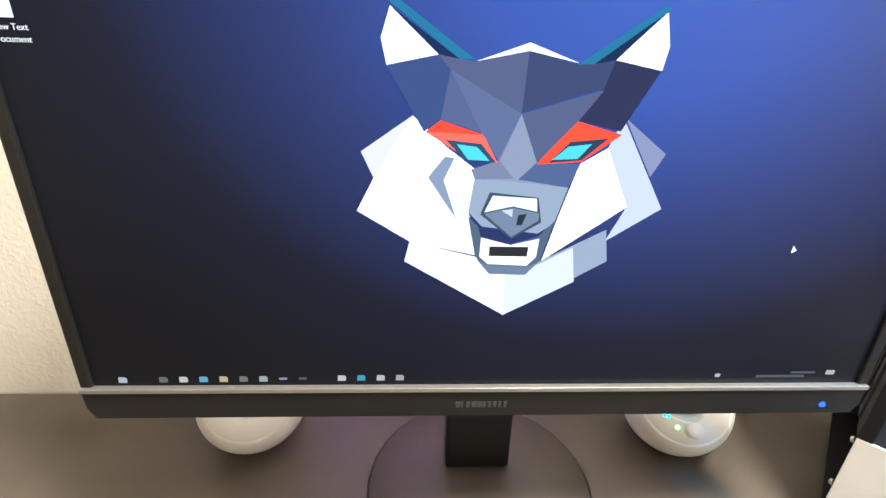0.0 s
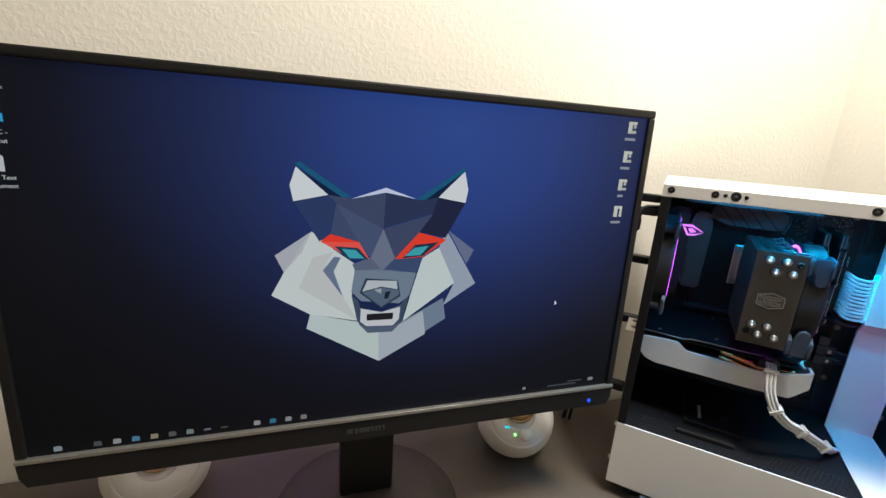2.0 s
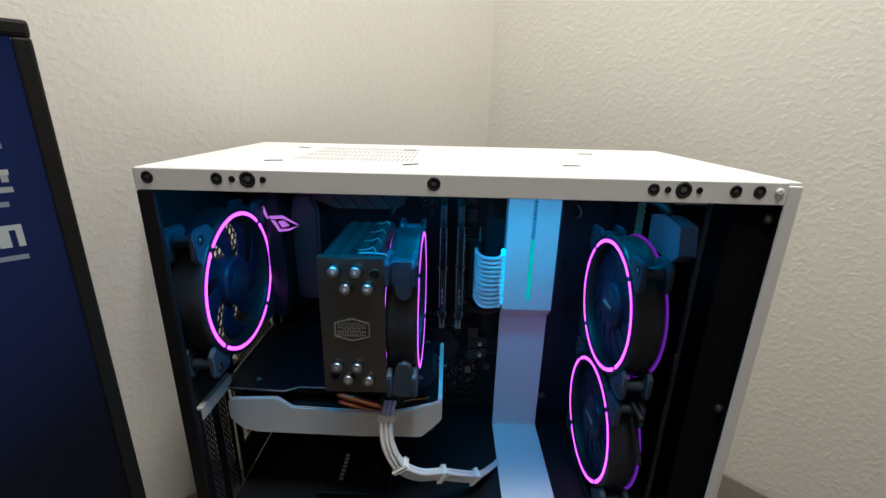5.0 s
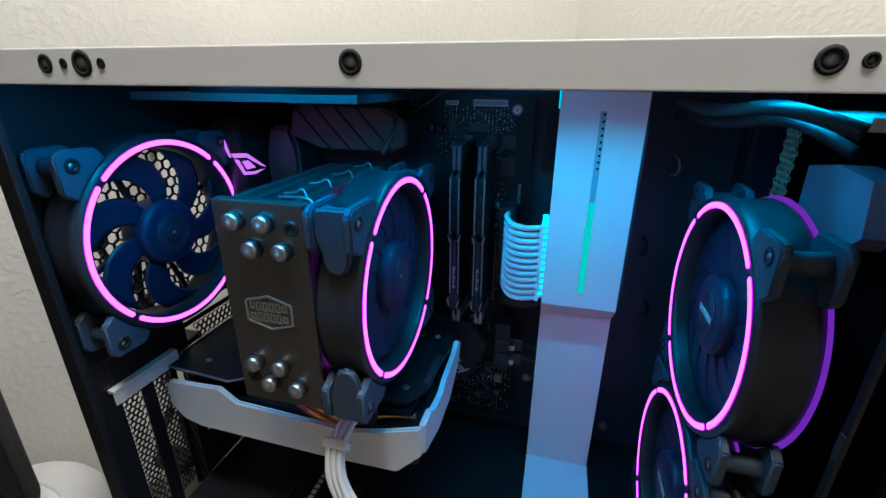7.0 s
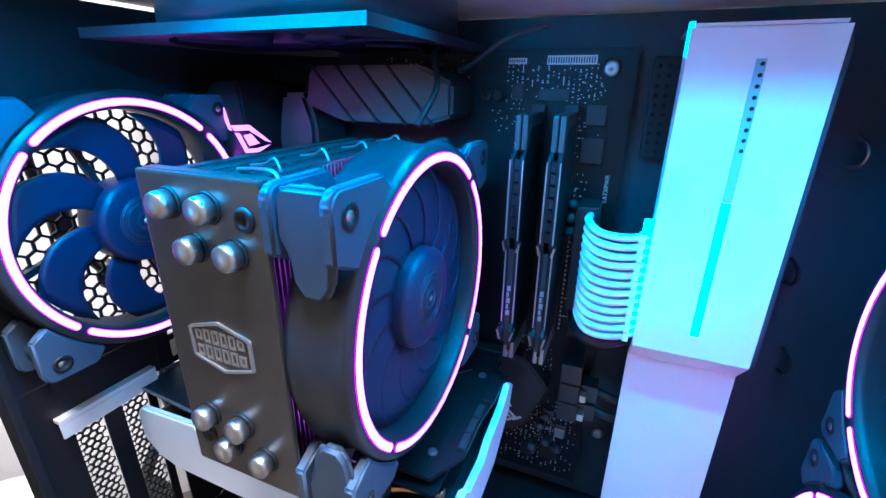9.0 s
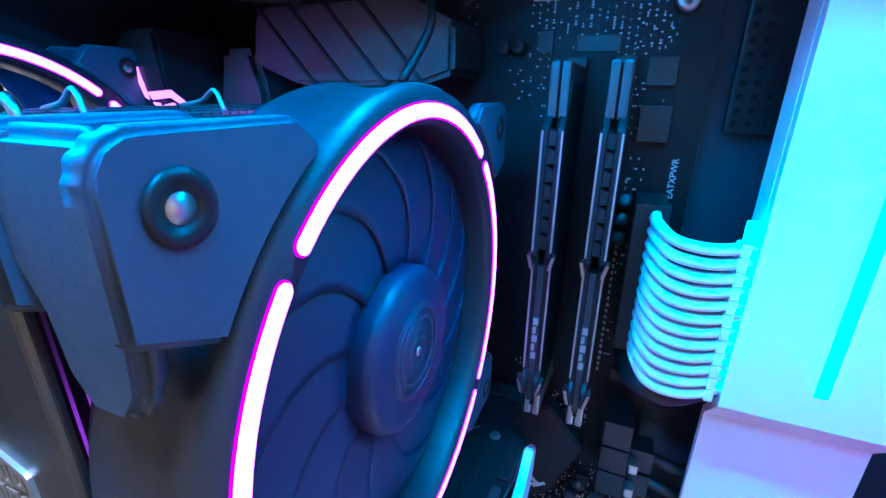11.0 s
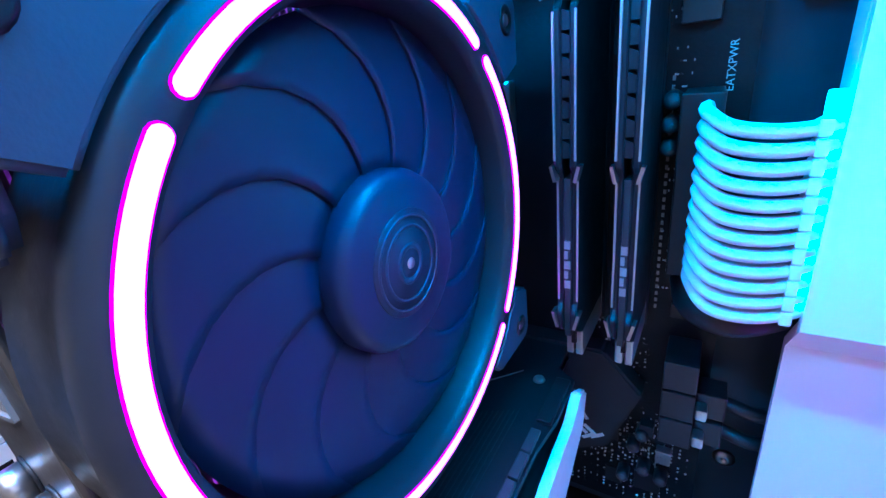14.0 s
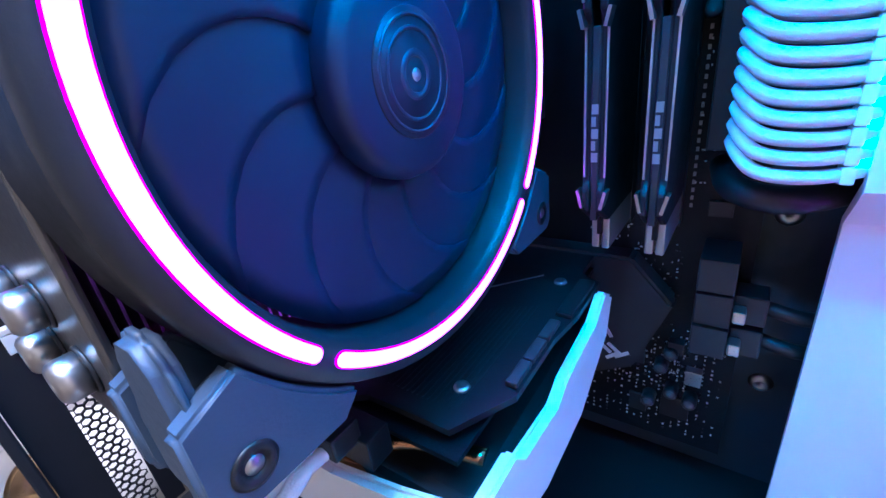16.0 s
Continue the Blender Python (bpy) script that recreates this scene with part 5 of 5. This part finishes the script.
# ---- memory ----
def memory_stick(x):
    st = thing("memory_module", (x, 0.16, 1.07), "black memory module with faceted heat spreader", "memory module", "memory modules")
    part("slot", box(B(), x - 0.0035, x + 0.0035, 0.178, MBY, 0.999, 1.142, 0.0005), CHIP, st)
    for s in (-1, 1):
        pts = [(0.139, 1.1205), (0.136, 1.119), (0.136, 1.076), (0.139, 1.073), (0.139, 1.028), (0.136, 1.025), (0.136, 1.0185), (0.145, 1.0125), (0.178, 1.0125), (0.178, 1.1325), (0.150, 1.1325)]
        m = axes((0, 1, 0), (0, 0, 1), (1, 0, 0), (x + (0.0012 if s > 0 else -0.0034), 0, 0))
        bm = prism(B(), pts, m, 0.0022)
        bmesh.ops.bevel(bm, geom=bm.edges[:], offset=0.0005, segments=1, affect="EDGES")
        part("heat_spreader", bm, BLACK_STEEL, st)
        for z0, z1 in ((1.0195, 1.0255), (1.0715, 1.0765)):
            part("accent", box(B(), -0.0005, 0.0005, -0.0022, 0.0022, -(z1 - z0) / 2, (z1 - z0) / 2, 0, pose(x + s * 0.0036, 0.1372, (z0 + z1) / 2, 0, s * 14, 0)), NICKEL, st, "bright metal accent")
        part("edge_line", box(B(), x + s * 0.0031 - 0.0003, x + s * 0.0031 + 0.0003, 0.1352, 0.1360, 1.078, 1.118), SILVER, st)
        part("edge_line", box(B(), x + s * 0.0031 - 0.0003, x + s * 0.0031 + 0.0003, 0.1384, 0.1390, 1.029, 1.072), SILVER, st)
    part("circuit_board", box(B(), x - 0.0008, x + 0.0008, 0.146, 0.182, 1.0065, 1.1345), PCB, st)
    for i in range(7):
        part("ridge", prism(B(), [(-0.0011, 0), (0.0011, 0.0), (0.0011, 0.0042), (-0.0011, 0.0052)], axes((1, 0, 0), (0, 0, 1), (0, -1, 0), (x, 0.1445, 1.0785 + i * 0.0058)), 0.0075), BLACK_STEEL, st)
    part("spine", box(B(), x - 0.0011, x + 0.0011, 0.1382, 0.145, 1.0145, 1.072, 0.0003), DARK_GUN, st)
    bm = B()
    for i in range(5):
        box(bm, x - 0.0010, x + 0.0010 - 0.0008 * (i % 2), 0.1378, 0.1382, 1.034 + i * 0.0036, 1.0368 + i * 0.0036)
    part("maker_mark", bm, GREYPRINT, st, "white unreadable mark")
    for z0, z1 in ((1.1215, 1.1385), (1.0005, 1.0155)):
        for dx in (-0.0017, 0.0017):
            part("latch", box(B(), x + dx - 0.0014, x + dx + 0.0014, 0.1405 if z0 > 1.1 else 0.1475, 0.18, z0, z1, 0.0007), SILVER if z0 < 1.1 else GUN, st, "plastic slot latch")
    return st


memory_stick(0.1995)
memory_stick(0.2170)

# ---- sleeved cables ----
main = thing("main_power_cable", (0.245, 0.15, 1.06), "white sleeved 24-way power cable with combs", "cable")
for row in range(2):
    for i in range(12):
        z = 1.0885 - i * 0.0047 - row * 0.001
        y0, dy = (0.163, 0.0) if row == 0 else (0.1675, 0.004)
        zs = z - 0.001 - i * 0.0002
        pts = smooth_path([(0.2385 - 0.004, y0 + dy * 0.3, z), (0.2345, 0.150 + dy, z + 0.0002), (0.2405, 0.1435 + dy, zs - 0.0022), (0.2525, 0.1445 + dy, zs - 0.0038), (0.266, 0.1545 + dy * 0.8, zs - 0.0035), (0.275, 0.166 + dy * 0.5, zs - 0.0035)], 6)
        part("sleeved_wire", tube(B(), pts, 0.0019, 8), SLEEVE, main)
for row in range(2):
    for i in range(12):
        z = 1.0885 - i * 0.0049 - 0.0046 - row * 0.001
        part("cable_comb", box(B(), 0.2585, 0.2615, 0.1458 + 0.0043 * row, 0.1500 + 0.0043 * row, z - 0.0023, z + 0.0023, 0.0006), WHITE_PLASTIC, main)
part("plug", box(B(), 0.2272, 0.2388, 0.1610, 0.1653, 1.0325, 1.0925, 0.0006), BLACK_PLASTIC, main)
part("thick_lead", tube(B(), smooth_path([(0.232, 0.176, 1.024), (0.236, 0.160, 1.0215), (0.248, 0.156, 1.0195), (0.262, 0.166, 1.0195), (0.272, 0.18, 1.02)], 7), 0.0042, 12), CABLE, main, "black sleeved lead")

gp = thing("graphics_power_cable", (0.19, 0.05, 0.91), "white sleeved graphics power cable with combs", "cable")
GPTS = [(0.157, 0.050, 0.9815), (0.156, 0.036, 0.9805), (0.1555, 0.025, 0.973), (0.158, 0.020, 0.955), (0.168, 0.020, 0.934), (0.184, 0.028, 0.917), (0.2035, 0.042, 0.9043), (0.2357, 0.0612, 0.8827), (0.252, 0.085, 0.868), (0.262, 0.102, 0.8600)]
line = smooth_path(GPTS, 7)
for k in range(6):
    off = (k % 3 - 1) * 0.0037
    dep = (k // 3) * 0.0038
    pts = []
    for i, p in enumerate(line):
        d = (line[min(i + 1, len(line) - 1)] - line[max(i - 1, 0)]).normalized()
        s = d.cross(Vector((0, 1, 0))).normalized() if abs(d.y) < 0.95 else Vector((1, 0, 0))
        pts.append(p + s * off + Vector((0, dep, 0)))
    part("sleeved_wire", tube(B(), pts, 0.00185, 8), SLEEVE, gp)
for t in (0.20, 0.45, 0.667, 0.78):
    i = int(t * (len(line) - 1))
    p, d = line[i], (line[i + 1] - line[i - 1]).normalized()
    s = d.cross(Vector((0, 1, 0))).normalized()
    m = axes(s, s.cross(d) * -1, d, p + Vector((0, 0.0019, 0)))
    part("cable_comb", box(B(), -0.0064, 0.0064, -0.0046, 0.0046, -0.0018, 0.0018, 0.001, m), WHITE_PLASTIC, gp, "white cable comb")
part("plug", box(B(), 0.150, 0.1645, 0.046, 0.0555, 0.9795, 0.987, 0.0008), BLACK_PLASTIC, gp)

# drive lying on the cover
ssd = thing("solid_state_drive", (0.115, 0.08, SHROUD), "flat black drive lying on the power supply cover", "drive")
part("body", box(B(), 0.082, 0.152, 0.052, 0.125, SHROUD - 0.0008, SHROUD + 0.006, 0.001), BLACK_STEEL, ssd)
bm = B()
for i in range(7):
    box(bm, 0.0995, 0.1035, 0.068 + i * 0.0052, 0.0715 + i * 0.0052, SHROUD + 0.006, SHROUD + 0.0063)
part("maker_mark", bm, PRINT, ssd, "white unreadable mark")
part("label", box(B(), 0.128, 0.139, 0.078, 0.09, SHROUD + 0.006, SHROUD + 0.0062), GUN, ssd)
hd = thing("cable_holder", (0.105, 0.03, SHROUD), "low black cable holder on the cover", "cable holder")
part("base", box(B(), 0.072, 0.14, 0.024, 0.036, SHROUD - 0.0006, SHROUD + 0.004, 0.0012), BLACK_PLASTIC, hd)
part("rail", box(B(), 0.074, 0.138, 0.0245, 0.0265, SHROUD + 0.004, SHROUD + 0.0055, 0.0005), GUN, hd)
# pale panel added for the lit front liner; cables in the front chamber
liner_panel = thing("lit_liner_panel", (0.405, 0.11, 1.115), "pale blue panel standing for the lit front liner, with a white bracket", "controller")
# the cyan light on the liner is put into this pale blue
part("body", prism(B(), [(0.140, 1.136), (0.112, 1.141), (0.084, 1.138), (0.079, 1.113), (0.090, 1.104), (0.131, 1.106), (0.139, 1.112)], axes((0, 1, 0), (0, 0, 1), (1, 0, 0), (0.402, 0, 0)), 0.015), mat("blue_lit_liner", (0.34, 0.36, 0.46), 0.5), liner_panel)
part("bracket", box(B(), 0.386, 0.4165, 0.07, 0.13, 1.160, 1.166, 0.001), WHITE_STEEL, liner_panel)
fw = thing("fan_wires", (0.35, 0.14, 1.0), "loose black fan wires in the front chamber", "cable")
for pts, r, mt in (([(0.33, 0.15, 1.168), (0.345, 0.12, 1.165), (0.362, 0.09, 1.168), (0.385, 0.07, 1.16)], 0.0035, CABLE), ([(0.335, 0.16, 1.16), (0.352, 0.13, 1.158), (0.37, 0.1, 1.162), (0.39, 0.08, 1.15)], 0.003, CABLE),
                   ([(0.358, 0.145, 1.01), (0.352, 0.12, 1.0), (0.356, 0.09, 0.999), (0.362, 0.05, 0.997), (0.367, 0.02, 0.99)], 0.0022, CABLE),
                   ([(0.358, 0.145, 1.0), (0.350, 0.13, 0.985), (0.356, 0.10, 0.99), (0.364, 0.04, 0.985), (0.369, 0.015, 0.95)], 0.002, CABLE),
                   ([(0.36, 0.16, 0.94), (0.36, 0.17, 0.9), (0.355, 0.15, 0.867), (0.35, 0.06, 0.866), (0.36, 0.02, 0.868)], 0.0022, CABLE),
                   ([(0.16, 0.16, 1.158), (0.175, 0.155, 1.165), (0.188, 0.15, 1.172), (0.205, 0.16, 1.178)], 0.0016, CABLE), ([(0.15, 0.13, 1.132), (0.156, 0.14, 1.15), (0.150, 0.15, 1.165), (0.146, 0.17, 1.17)], 0.0016, CABLE)):
    part("wire", tube(B(), smooth_path(pts, 7), r, 8), mt, fw)

# ---- cables behind the case ----
rear = thing("rear_cables", (-0.02, 0.05, DESK_Z), "black cables plugged into the back of the case", "cable")
for z, y, l in ((1.162, 0.1, 0.045), (1.143, 0.1, 0.04), (1.072, 0.1, 0.035), (0.982, 0.09, 0.03), (0.885, 0.06, 0.03)):
    pl = part("plug", box(B(), -l, -0.001, y - 0.008, y + 0.008, z - 0.0055, z + 0.0055, 0.002), BLACK_PLASTIC, rear)
for pts, r in (([(-0.045, 0.1, 1.162), (-0.085, 0.14, 1.165), (-0.12, 0.2, 1.15), (-0.15, 0.26, 1.1)], 0.0035), ([(-0.04, 0.1, 1.143), (-0.075, 0.13, 1.143), (-0.10, 0.18, 1.12), (-0.12, 0.23, 1.05)], 0.0028),
               ([(-0.001, 0.06, 1.155), (-0.02, 0.055, 1.15), (-0.027, 0.052, 1.107), (-0.045, 0.073, 1.053), (-0.068, 0.105, 1.012), (-0.085, 0.128, 0.969), (-0.075, 0.113, 0.915), (-0.08, 0.13, 0.84), (-0.09, 0.15, DESK_Z + 0.004)], 0.0026),
               ([(-0.035, 0.1, 1.072), (-0.05, 0.1, 1.05), (-0.065, 0.105, 1.0), (-0.078, 0.12, 0.95), (-0.07, 0.115, 0.87), (-0.08, 0.14, DESK_Z + 0.004)], 0.003),
               ([(-0.03, 0.09, 0.982), (-0.05, 0.09, 0.98), (-0.07, 0.11, 0.94), (-0.075, 0.12, 0.85), (-0.09, 0.14, DESK_Z + 0.004)], 0.0035),
               ([(-0.03, 0.06, 0.885), (-0.055, 0.085, 0.885), (-0.085, 0.13, 0.87), (-0.11, 0.16, 0.80), (-0.12, 0.18, DESK_Z + 0.004)], 0.004)):
    part("lead", tube(B(), smooth_path(pts, 7), r, 9), CABLE, rear)
for x, y, z in ((-0.025, 0.054, 1.13), (-0.036, 0.062, 1.077), (-0.057, 0.089, 1.032), (-0.078, 0.118, 0.99)):
    part("bead", tube(B(), [(x, y, z - 0.010), (x, y, z - 0.007), (x, y, z + 0.007), (x, y, z + 0.010)], [0.003, 0.006, 0.006, 0.003], 12), BLACK_PLASTIC, rear, "black cable bead")
lead = thing("white_lead", (-0.05, 0.0, DESK_Z), "thin pale lead beside the black cables behind the case", "cable")
part("lead", tube(B(), smooth_path([(-0.062, 0.108, 0.955), (-0.050, 0.095, 0.925), (-0.038, 0.088, 0.900), (-0.028, 0.075, 0.889)], 7), 0.0011, 8), SLEEVE, lead)
